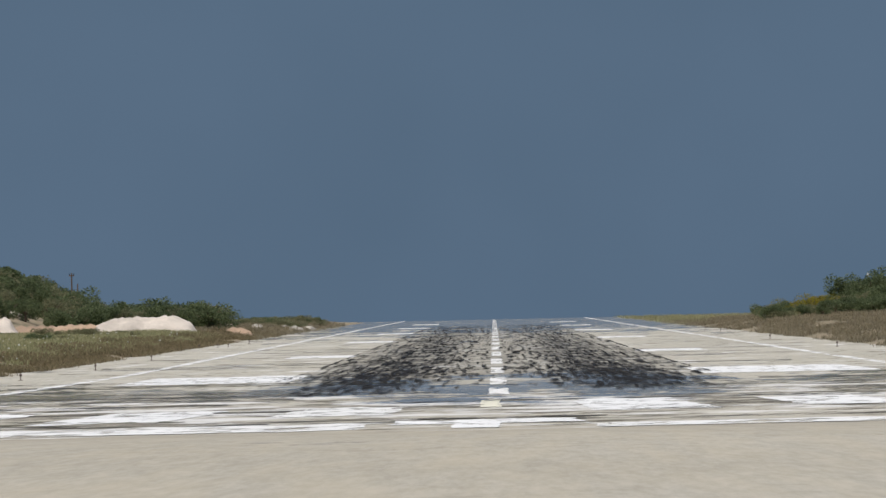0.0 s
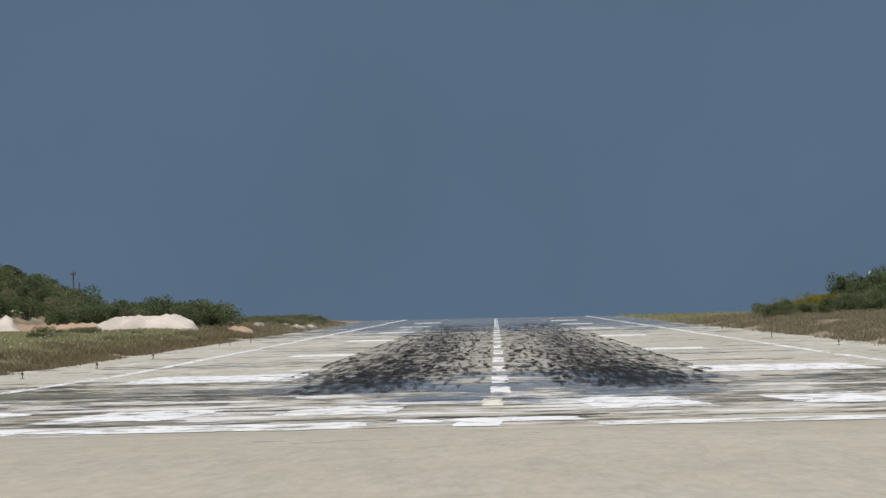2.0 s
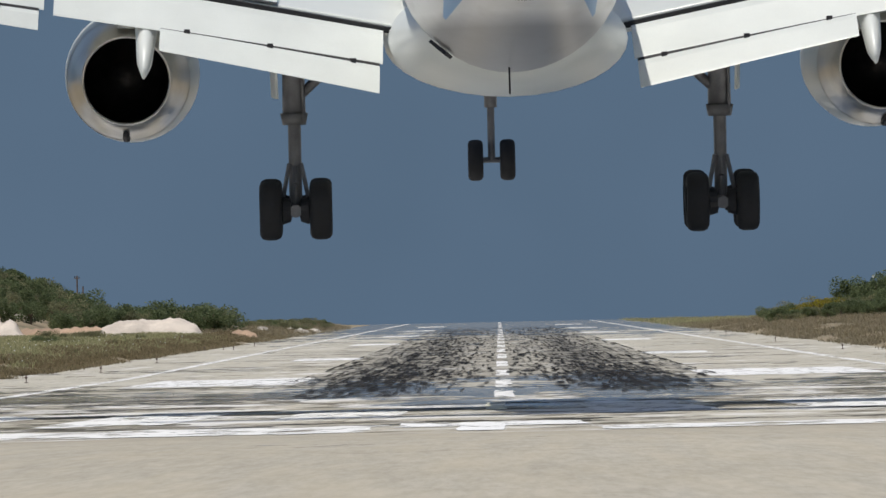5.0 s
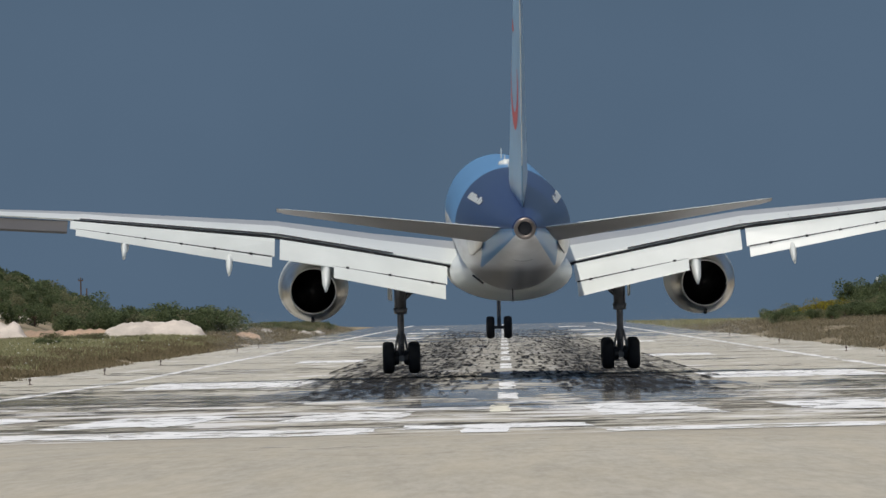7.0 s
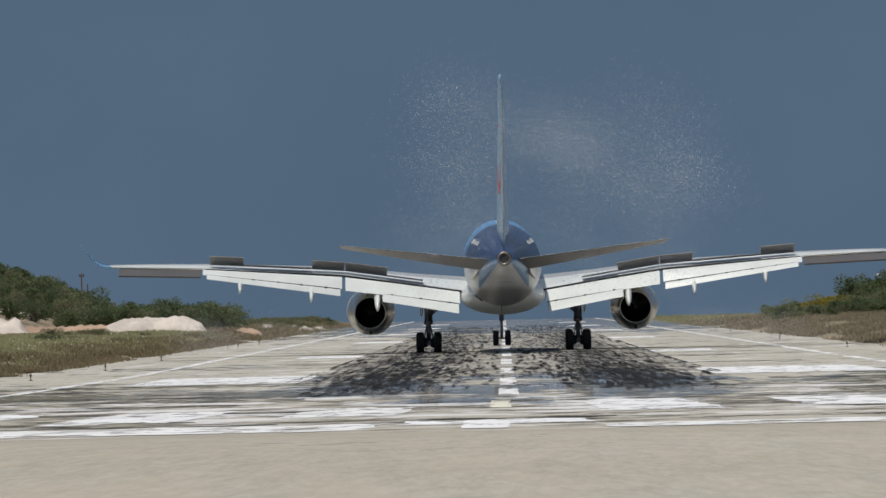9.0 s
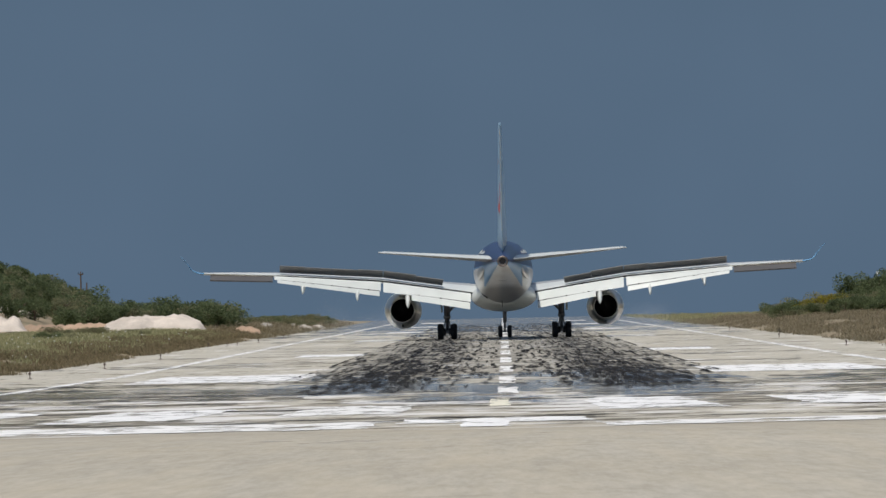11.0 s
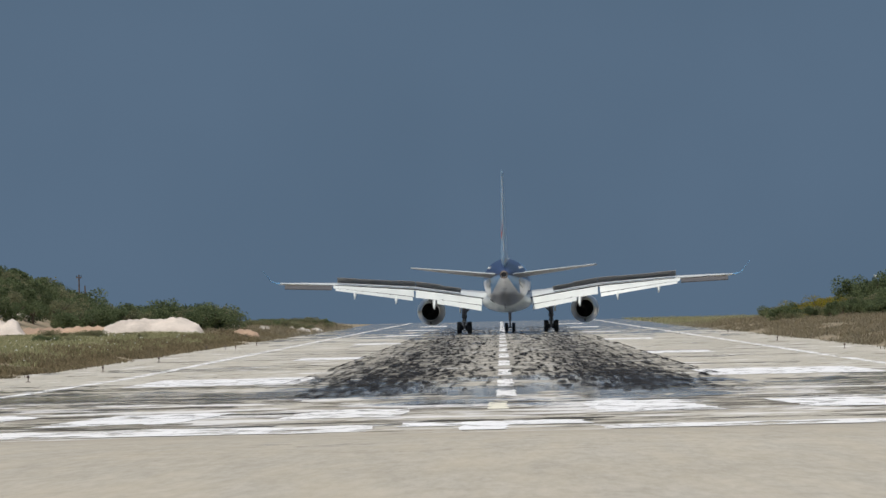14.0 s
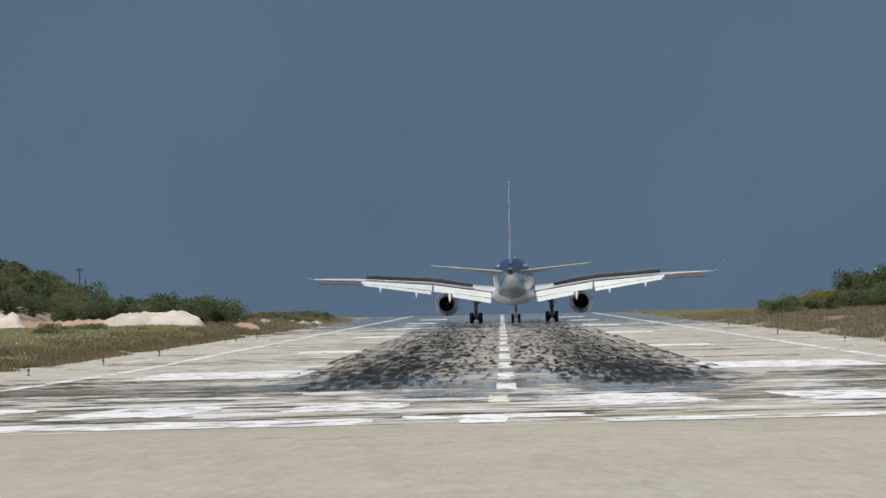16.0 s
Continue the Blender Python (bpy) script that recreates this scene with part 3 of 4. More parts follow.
        lp = [(side * (x + nx * h), y, z + nz * h) for y, h in ((le, 0), (le - 0.1, th * 0.6), ((le + te) / 2, th), (te, 0.01), (te, -0.01), ((le + te) / 2, -th * 0.6))]
        loops.append(lp)
    rings(bm, loops)
    part("winglet", bm, SKY_BLUE, wing, "light blue upturned winglet", True)
    return wing


def make_spoilers(plane, side):
    made = []
    edges = (3.9, 5.65, 7.7, 9.3, 10.95, 12.6, 14.25)
    for k, (a, b) in enumerate(zip(edges, edges[1:])):
        _, te, z = wing_at((a + b) / 2)
        _, t0, z0 = wing_at(a)
        _, t1, z1 = wing_at(b)
        ch = 0.95
        base = Vector((side * (a + b) / 2, te + ch, z + 0.2))
        q = [Vector((side * (a + 0.006), t0 + ch, z0 + 0.2)), Vector((side * (b - 0.006), t1 + ch, z1 + 0.2)),
             Vector((side * (b - 0.006), t1 + 0.02, z1 + 0.075)), Vector((side * (a + 0.006), t0 + 0.02, z0 + 0.075))]
        bm = bmesh.new()
        slab(bm, [c - base for c in q], 0.035)
        bm.normal_update()
        for f in bm.faces:
            f.material_index = 0 if f.calc_center_median().dot(Vector((0, -0.134, 1))) > 0.005 else 1
        ob = part("spoiler", bm, [WHITE, SPOILER_GREY], plane, "hinged grey spoiler panel, raised after touchdown")
        lift = (30, 35, 35, 33, 33, 35)[k]
        ob.location = base
        axis = Vector((b - a, (t1 - t0) * side, (z1 - z0) * side)).normalized()
        made.append((ob, base, axis, lift, k in (0, 3, 4), side))
    return made


def make_engine(plane, side):
    x, zc = side * 6.52, 1.93
    bm = bmesh.new()
    prof = [(6.9, 0.94), (7.15, 1.0), (7.2, 1.05), (7.05, 1.1), (6.2, 1.17), (4.8, 1.19), (3.2, 1.12), (2.1, 1.06), (1.5, 0.96), (0.9, 0.79), (0.87, 0.75), (1.0, 0.73), (1.6, 0.78), (2.4, 0.84), (3.6, 0.84)]
    tube(bm, [(y, x, zc, r, r) for y, r in prof], 36, caps=False)
    nac = part("nacelle", bm, BARE, plane, "silver and white engine nacelle", True)
    bm = bmesh.new()
    tube(bm, [(y, x, zc, r, r) for y, r in ((6.95, 1.115), (6.2, 1.175), (4.8, 1.195), (3.2, 1.125), (2.3, 1.08))], 36, caps=False)
    part("cowl", bm, WHITE, nac, "white painted fan cowl", True)
    bm = bmesh.new()
    tube(bm, [(1.02, x, zc, 0.725, 0.725), (1.6, x, zc, 0.77, 0.77), (2.4, x, zc, 0.82, 0.82), (3.2, x, zc, 0.82, 0.82)], 32, caps=False)
    part("nozzle_liner", bm, NOZZLE, nac, "dark burnt exhaust nozzle", True)
    bm = bmesh.new()
    tube(bm, [(3.25, x, zc, 0.86, 0.86), (3.2, x, zc, 0.86, 0.86), (2.9, x, zc, 0.42, 0.42), (2.0, x, zc, 0.2, 0.2), (1.7, x, zc, 0.03, 0.03)], 28)
    part("exhaust_cone", bm, NOZZLE, nac, "dark exhaust cone deep in the nozzle", True)
    bm = bmesh.new()
    tube(bm, [(6.5, x, zc, 0.94, 0.94), (6.45, x, zc, 0.94, 0.94)], 32)
    part("fan", bm, DARK, nac, "dark fan face")
    bm = bmesh.new()
    tube(bm, [(7.0, x, zc, 0.02, 0.02), (6.5, x, zc, 0.3, 0.3)], 20)
    part("spinner", bm, BARE, nac, "", True)
    bm = bmesh.new()
    rings(bm, [[(x - w, y, z0), (x + w, y, z0), (x + w, y, z1), (x - w, y, z1)] for y, w, z0, z1 in
               ((6.0, 0.05, 3.2, 3.35), (4.5, 0.2, 3.1, 3.65), (2.5, 0.22, 2.9, 3.6), (0.2, 0.16, 2.85, 3.5), (-1.2, 0.05, 3.3, 3.5))])
    part("pylon", bm, WHITE, nac, "white engine pylon")
    bm = bmesh.new()
    tube(bm, [(1.2, x, zc - 0.93, 0.05, 0.06), (1.6, x, zc - 1.02, 0.07, 0.07)], 10)
    part("drain_mast", bm, DARK, nac)
    return nac


def wheel(parent, x, y, z, r, w):
    bm = bmesh.new()
    prof = [(-w / 2, r * 0.55), (-w / 2, r * 0.82), (-w * 0.42, r * 0.93), (-w * 0.25, r * 0.99), (0, r), (w * 0.25, r * 0.99), (w * 0.42, r * 0.93), (w / 2, r * 0.82), (w / 2, r * 0.55)]
    tube(bm, [(x + s, y, z, k, k) for s, k in prof], 28, axis="x", caps=False)
    tyre = part("tyre", bm, TYRE, parent, "black rubber tyre", True)
    bm = bmesh.new()
    tube(bm, [(x + s * w, y, z, k * r, k * r) for s, k in ((-0.46, 0.15), (-0.4, 0.3), (-0.34, 0.5), (-0.46, 0.57), (0.46, 0.57), (0.34, 0.5), (0.4, 0.3), (0.46, 0.15))], 24, axis="x")
    part("rim", bm, RIM, parent, "grey wheel rim")


def make_main_gear(plane, side):
    x = side * 3.66
    gear = part("main_gear_leg", _leg(x, side), STRUT, plane, "dark grey main landing gear leg", True)
    bm = bmesh.new()
    slab(bm, ((x + side * 0.32, -0.1, 3.05), (x + side * 0.42, 1.0, 3.05), (x + side * 0.38, 1.0, 1.75), (x + side * 0.28, -0.1, 1.75)), 0.04)
    part("gear_door", bm, WHITE, gear, "narrow white gear door")
    bogie = empty("bogie")
    bogie.parent = plane
    bm = bmesh.new()
    rod(bm, (x, 0, 0.55), (x, 0, 2.4), 0.11, n=12)
    rod(bm, (x, -0.75, 0.5), (x, 0.75, 0.5), 0.11, n=10)
    for y in (-0.57, 0.57):
        rod(bm, (x - 0.55, y, 0.51), (x + 0.55, y, 0.51), 0.07, n=10)
    for k in (-1, 1):
        rod(bm, (x + k * 0.24, -0.2, 0.6), (x + k * 0.1, -0.14, 1.3), 0.04)
    rod(bm, (x, -0.35, 0.6), (x, -0.14, 1.25), 0.05)
    rod(bm, (x, -0.14, 1.2), (x, -0.3, 0.95), 0.05)
    part("truck_beam", bm, STRUT, bogie, "dark steel truck beam and axles")
    for y in (-0.57, 0.57):
        for k in (-1, 1):
            bm = bmesh.new()
            tube(bm, [(x + k * a, y, 0.51, r, r) for a, r in ((0.06, 0.1), (0.09, 0.2), (0.22, 0.24), (0.26, 0.2))], 16, axis="x")
            part("brake", bm, DARK, bogie, "black brake drum")
    for y in (-0.57, 0.57):
        for k in (-1, 1):
            wheel(bogie, x + k * 0.43, y, 0.51, 0.51, 0.38)
    bogie["label"] = "four-wheel bogie on a sliding strut"
    return bogie


def _leg(x, side):
    bm = bmesh.new()
    rod(bm, (x, 0, 3.3), (x, 0, 1.35), 0.18, 0.2, 14)
    rod(bm, (x, 0, 1.5), (x, 0, 1.3), 0.24, 0.2, 14)
    rod(bm, (x, -0.05, 1.7), (x - side * 1.25, 0.2, 2.85), 0.085)
    rod(bm, (x - side * 0.45, 0.05, 2.5), (x - side * 0.3, 0.0, 3.0), 0.05)
    rod(bm, (x, 0.1, 2.0), (x, 1.6, 3.0), 0.06)
    rod(bm, (x + 0.14, -0.14, 3.0), (x + 0.16, -0.16, 1.35), 0.025)
    return bm


def make_nose_gear(plane):
    bm = bmesh.new()
    rod(bm, (0, 18.3, 2.6), (0, 18.3, 1.0), 0.16, 0.12, 12)
    rod(bm, (0, 18.25, 1.5), (0, 19.7, 2.5), 0.05)
    rod(bm, (-0.3, 18.2, 2.3), (0.3, 18.2, 2.3), 0.06)
    leg = part("nose_gear_leg", bm, STRUT, plane, "dark grey nose landing gear leg", True)
    for s in (-1, 1):
        bm = bmesh.new()
        slab(bm, ((s * 0.34, 17.4, 2.35), (s * 0.34, 19.2, 2.3), (s * 0.4, 19.2, 1.75), (s * 0.4, 17.4, 1.8)), 0.03)
        part("gear_door", bm, WHITE, leg, "small white nose gear door")
    unit = empty("nose_wheels")
    unit.parent = plane
    bm = bmesh.new()
    rod(bm, (0, 18.3, 2.1), (0, 18.3, 0.4), 0.07, n=10)
    rod(bm, (-0.42, 18.3, 0.4), (0.42, 18.3, 0.4), 0.055, n=10)
    part("axle", bm, STRUT, unit)
    for k in (-1, 1):
        wheel(unit, k * 0.31, 18.3, 0.4, 0.4, 0.29)
    return unit


def fin_half(y, z):
    """Half the fin's thickness at a point of its side, with a little to spare."""
    le, te = np.interp(z, (6.9, 10.0, 13.1), (-14.0, -17.2, -20.2)), np.interp(z, (6.9, 10.0, 13.1), (-21.15, -22.0, -22.9))
    th = np.interp(z, (6.9, 10.0, 13.1), (0.54, 0.38, 0.22))
    u = min(1.0, max(0.02, (le - y) / (le - te)))
    return float(0.5 * th * 10 * (0.2969 * math.sqrt(u) - 0.126 * u - 0.3516 * u * u + 0.2843 * u ** 3 - 0.1015 * u ** 4)) + 0.006


def rise(y):
    """Upsweep of the tail cone's centre line."""
    return 0.42 * min(1.0, max(0.0, (-5 - y) / 18.4)) ** 1.3


FUSELAGE = ((23.6, 3.6, .04, .04), (23.45, 3.62, .3, .28), (22.9, 3.7, .7, .66), (21.9, 3.85, 1.15, 1.15), (20.3, 4.05, 1.56, 1.62), (18.2, 4.18, 1.8, 1.9), (15.5, 4.22, 1.88, 2.0),
            (8, 4.22, 1.88, 2.0), (0, 4.22, 1.88, 2.0), (-5, 4.22, 1.88, 1.99), (-8, 4.23, 1.86, 1.93), (-10.5, 4.25, 1.78, 1.8), (-13, 4.28, 1.62, 1.6), (-15.5, 4.31, 1.38, 1.35),
            (-18, 4.34, 1.08, 1.06), (-20, 4.36, .82, .8), (-21.6, 4.38, .6, .58), (-22.8, 4.39, .4, .4), (-23.3, 4.4, .33, .33))


def skin(y, angle, out=0.0):
    """A point of the fuselage's skin: station, angle from the horizontal, and distance off it."""
    ys = [f[0] for f in FUSELAGE][::-1]
    z, w, h = (float(np.interp(y, ys, [f[k] for f in FUSELAGE][::-1])) for k in (1, 2, 3))
    return Vector(((w + out) * math.cos(angle), y, z + rise(y) + (h + out) * math.sin(angle)))


def make_airliner():
    plane = empty("airliner")
    tagged(plane, "twin-engine blue and white airliner landing with flaps extended", "airplane")
    bm = bmesh.new()
    tube(bm, [(y, 0, z + rise(y), w, h) for y, z, w, h in FUSELAGE], 48)
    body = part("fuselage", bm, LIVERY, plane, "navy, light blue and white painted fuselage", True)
    bm = bmesh.new()
    tube(bm, [(8.5, 0, 2.9, 0.6, 0.4), (7.5, 0, 2.75, 1.6, 0.75), (5, 0, 2.7, 2.05, 0.95), (0, 0, 2.7, 2.1, 0.98), (-3.5, 0, 2.75, 2.0, 0.95), (-5.5, 0, 2.9, 1.7, 0.8), (-7.5, 0, 3.1, 1.0, 0.5)], 32)
    part("wing_fairing", bm, WHITE, plane, "white belly fairing at the wing root", True)
    # tail cone exhaust
    bm = bmesh.new()
    tube(bm, [(-23.2, 0, 4.82, .345, .345), (-23.5, 0, 4.83, .32, .32), (-23.5, 0, 4.83, .22, .22), (-22.9, 0, 4.83, .2, .2)], 24)
    apu = part("exhaust_ring", bm, APU_METAL, body, "heat-stained metal exhaust ring at the tail end", True)
    bm = bmesh.new()
    tube(bm, [(-23.46, 0, 4.83, .2, .2), (-23.3, 0, 4.83, .2, .2)], 20)
    part("exhaust_hole", bm, DARK, apu)
    # fin
    bm = bmesh.new()
    rings(bm, [airfoil(le, te, 0, 0, z, th, vertical=True) for z, le, te, th in
               ((5.3, -10.6, -20.9, 0.42), (6.2, -13.0, -21.0, 0.58), (6.9, -14.0, -21.15, 0.54), (10.0, -17.2, -22.0, 0.38), (13.1, -20.2, -22.9, 0.22), (13.35, -21.0, -22.95, 0.12))])
    fin = part("fin", bm, FIN_BLUE, plane, "light blue tail fin", True)
    for side in (-1, 1):
        # red emblem on the lit side of the fin: a broken ring, thickest below
        for start, sweep, thick in ((175, 205, 0.24), (62, 56, 0.16)) if side < 0 else ():
            bm = bmesh.new()
            rows = []
            for k in range(21):
                a = radians(start + sweep * k / 20)
                w = thick * math.sin(math.pi * (k + 0.8) / 21.6) ** 0.6
                rows.append([bm.verts.new((side * fin_half(y, z), y, z)) for y, z in
                             ((-19.6 + r * math.cos(a), 9.55 + 1.15 * r * math.sin(a)) for r in (1.3 - w, 1.3, 1.3 + w))])
            for a, b in zip(rows, rows[1:]):
                for k in (0, 1):
                    bm.faces.new((a[k], a[k + 1], b[k + 1], b[k]))
            part("emblem", bm, RED, fin, "curved red emblem band")
    bm = bmesh.new()
    rings(bm, [[(-0.02, -20.95 - 0.29 * (z - 6.4), z), (0.02, -20.95 - 0.29 * (z - 6.4), z), (0.02, -21.0 - 0.29 * (z - 6.4), z), (-0.02, -21.0 - 0.29 * (z - 6.4), z)] for z in (6.7, 12.9)])
    part("rudder_edge", bm, WHITE, fin, "pale rudder trailing edge")
    # tailplane
    stabs, flexing = [], []
    for side in (-1, 1):
        bm = bmesh.new()
        rings(bm, [airfoil(le, te, z - drop, z, side * x, th) for x, le, te, z, drop, th in
                   ((0.3, -15.3, -20.9, 4.74, 0.6, 0.44), (0.95, -15.8, -21.0, 4.8, 0.57, 0.42), (4.1, -18.5, -22.1, 5.18, 0.4, 0.29), (7.3, -21.3, -23.2, 5.56, 0.18, 0.14), (7.6, -22.3, -23.3, 5.6, 0.12, 0.08))])
        # sunlit top white, underside in the grey that carries its shade
        bm.faces.ensure_lookup_table()
        for k, f in enumerate(bm.faces):
            f.material_index = 1 if k < 56 and k % 14 < 7 else 0
        stab = part("tailplane", bm, [STAB_SHADED, WHITE], plane, "white tailplane with its underside shade painted grey", True)
        bm = bmesh.new()
        tube(bm, [(-12.6, side * 1.6, 4.1, 0.03, 0.05), (-13.6, side * 1.53, 4.06, 0.06, 0.36), (-15.0, side * 1.42, 4.16, 0.07, 0.42), (-16.4, side * 1.26, 4.3, 0.06, 0.3), (-17.2, side * 1.15, 4.36, 0.02, 0.05)], 16)
        stabs.append(stab)
        part("fuselage_seal", bm, BARE, body, "bare metal seal plate at the tailplane root", True)
        # unreadable white lettering on the rear flank
        rng = random.Random(3)
        for k in range(9):
            y0 = -9.2 - 0.62 * k
            low, high = 0.62, 0.62 + 0.1 + 0.07 * rng.random()
            q = [skin(y, a, 0.03) for y, a in ((y0, low), (y0 - 0.36, low), (y0 - 0.36, high), (y0, high))]
            bm = bmesh.new()
            slab(bm, [Vector((side * c.x, c.y, c.z)) for c in q], 0.02)
            part("lettering_bar", bm, WHITE, body, "white bar of unreadable lettering")
        flexing.append((make_wing(plane, side), side))
        flexing.append((make_engine(plane, side), side))
    # small fittings on the back and belly
    for y, h in ((9.0, 0.45), (3.5, 0.35), (-3.0, 0.3)):
        bm = bmesh.new()
        z = 6.1
        rings(bm, [[(-0.03, y + 0.2, z), (0.03, y + 0.2, z), (0.03, y - 0.25, z), (-0.03, y - 0.25, z)], [(-0.015, y, z + h), (0.015, y, z + h), (0.015, y - 0.2, z + h), (-0.015, y - 0.2, z + h)]])
        part("antenna", bm, WHITE, body, "white blade antenna")
    bm = bmesh.new()
    tube(bm, [(6.05, 0, 1.0, 0.3, 0.5), (6.3, 0, 1.0, 0.25, 0.42), (6.38, 0, 1.0, 0.08, 0.15)], 14, axis="z")
    part("radome_bump", bm, WHITE, body, "white satellite dome on the roof", True)
    bm = bmesh.new()
    slab(bm, ((-1.37, -8.2, 2.87), (-1.12, -8.6, 2.66), (-1.02, -8.2, 2.58), (-1.27, -7.8, 2.78)), 0.06)
    part("outflow_valve", bm, DARK, body, "dark square outflow valve")
    bm = bmesh.new()
    arc = [Vector((0.98 * math.sin(radians(a)), -18.7, 4.67 - 1.0 * math.cos(radians(a)))) for a in range(-18, 19, 6)]
    for a, b in zip(arc, arc[1:]):
        rod(bm, a, b, 0.013, n=6)
    part("panel_line", bm, DARK, body, "thin dark curved belly seam")
    bm = bmesh.new()
    rod(bm, (-0.1, -9, 2.45), (-0.1, -9.1, 2.0), 0.015)
    part("belly_mast", bm, DARK, body)
    return plane, stabs, flexing


plane, tailplanes, flexing = make_airliner()
bogies = [make_main_gear(plane, s) for s in (-1, 1)]
nose_wheels = make_nose_gear(plane)
spoilers = [sp for s in (-1, 1) for sp in make_spoilers(plane, s)]


# ---------------------------------------------------------------- verges: grass, shrubs, heaps, poles, lamps
def tufts(name, count, region, sizes, material, label, seed, blades=5):
    """Grass as many bent blades rooted in the soil."""
    rng = random.Random(seed)
    verts, faces = [], []
    x0, x1, y0, y1 = region
    for i in range(count):
        x, y = rng.uniform(x0, x1), rng.uniform(y0, y1)
        if noise.noise((x * 0.25, y * 0.05, seed)) < -0.25:
            continue
        z = height(x, y) - 0.06
        h = rng.uniform(*sizes)
        for b in range(blades):
            a = rng.uniform(0, 2 * math.pi)
            bx, by = x + rng.gauss(0, 0.25), y + rng.gauss(0, 0.25)
            w = rng.uniform(0.012, 0.03)
            lean = rng.uniform(0.4, 1.3) * h
            dx, dy = math.cos(a), math.sin(a)
            hh = h * rng.uniform(0.6, 1.1)
            k = len(verts)
            verts += [(bx - dy * w, by + dx * w, z), (bx + dy * w, by - dx * w, z), (bx + dx * lean * 0.35 + dy * w * 0.8, by + dy * lean * 0.35 - dx * w * 0.8, z + hh * 0.6),
                      (bx + dx * lean * 0.35 - dy * w * 0.8, by + dy * lean * 0.35 + dx * w * 0.8, z + hh * 0.6), (bx + dx * lean, by + dy * lean, z + hh)]
            faces += [(k, k + 1, k + 2, k + 3), (k + 3, k + 2, k + 4)]
    me = bpy.data.meshes.new(name)
    me.from_pydata(verts, [], faces)
    me.materials.append(material)
    return tagged(new(name, me), label, "grass", kind="stuff")


def heap(name, x, y, wide, deep, tall, material, label, seed, tops=5, flat=0.34):
    """A tipped heap of loose sand: a row of merged cones with slumped sides."""
    rng = random.Random(seed)
    cones = [((2 * k / max(1, tops - 1) - 1) * flat * wide, rng.uniform(-0.12, 0.12) * deep, rng.uniform(0.86, 1.0)) for k in range(tops)]
    n, m = 56, 26
    verts, faces = [], []
    for j in range(m + 1):
        for i in range(n + 1):
            px, py = (i / n - 0.5) * wide, (j / m - 0.5) * deep
            h = 0.0
            for tx, ty, th in cones:
                r = math.hypot((px - tx) / (wide * (0.5 - flat) * 1.25), (py - ty) / (deep * 0.5))
                h = max(h, th * (1 - r ** 1.15))
            edge = min(1, (0.5 - abs(i / n - 0.5)) * 12, (0.5 - abs(j / m - 0.5)) * 12)
            h = max(0, h) + 0.05 * noise.noise((px * 1.7, py * 1.7, seed)) + 0.03 * noise.noise((px * 5, py * 5, seed))
            verts.append((px, py, tall * h * edge - 0.3 * (1 - edge)))
    for j in range(m):
        for i in range(n):
            k = j * (n + 1) + i
            faces.append((k, k + 1, k + n + 2, k + n + 1))
    me = bpy.data.meshes.new(name)
    me.from_pydata(verts, [], faces)
    me.materials.append(material)
    me.shade_smooth()
    ob = new(name, me)
    ob.location = (x, y, height(x, y) + 0.02)
    return tagged(ob, label, "sand mound", "sand mounds")


def crown_mesh(seed, leaves, material, spread=(1, 1, 1), size=0.2):
    """A crown of many small leaf sprays round several limbs; unit size, base at z 0."""
    rng = random.Random(seed)
    lobes = [(rng.gauss(0, 0.42) * spread[0], rng.gauss(0, 0.42) * spread[1], rng.uniform(0.3, 0.78) * spread[2], rng.uniform(0.2, 0.42)) for _ in range(9)]
    verts, faces = [], []
    for i in range(leaves):
        lx, ly, lz, lr = rng.choice(lobes)
        d = Vector((rng.gauss(0, 1), rng.gauss(0, 1), rng.gauss(0, 1))).normalized() * lr * rng.uniform(0.55, 1.08)
        c = Vector((lx, ly, lz)) + d
        if c.z < 0.02:
            c.z = rng.uniform(0.02, 0.2)
        s = size * rng.uniform(0.4, 1.0)
        u = Vector((rng.gauss(0, 1), rng.gauss(0, 1), rng.gauss(0, 0.6))).normalized()
        v = u.cross(Vector((rng.gauss(0, 1), rng.gauss(0, 1), rng.gauss(0, 1)))).normalized()
        k = len(verts)
        verts += [c - u * s * 0.5, c + v * s * 0.28, c + u * s * 0.5, c - v * s * 0.28]
        faces.append((k, k + 1, k + 2, k + 3))
    me = bpy.data.meshes.new("crown")
    me.from_pydata([tuple(v) for v in verts], [], faces)
    me.materials.append(material)
    return me


def trunk_mesh(seed):
    rng = random.Random(seed)
    bm = bmesh.new()
    rod(bm, (0, 0, -0.1), (0.03, 0.02, 0.35), 0.06, 0.04, 7)
    for k in range(5):
        a = 2 * math.pi * k / 5 + rng.random()
        rod(bm, (0.03, 0.02, 0.3), (0.4 * math.cos(a), 0.4 * math.sin(a), rng.uniform(0.55, 0.75)), 0.035, 0.012, 5)
    return mesh_of("trunk", bm, BARK)


TRUNKS = [trunk_mesh(i) for i in range(2)]
CROWNS = {"green": [crown_mesh(10 + i, 3600, LEAF, (1, 1, 1), 0.11) for i in range(4)],
          "olive": [crown_mesh(20 + i, 3200, LEAF_WARM, (1.2, 1.2, 0.8), 0.1) for i in range(3)],
          "yellow": [crown_mesh(30 + i, 2600, BROOM, (1.2, 1.2, 0.7), 0.09) for i in range(2)]}


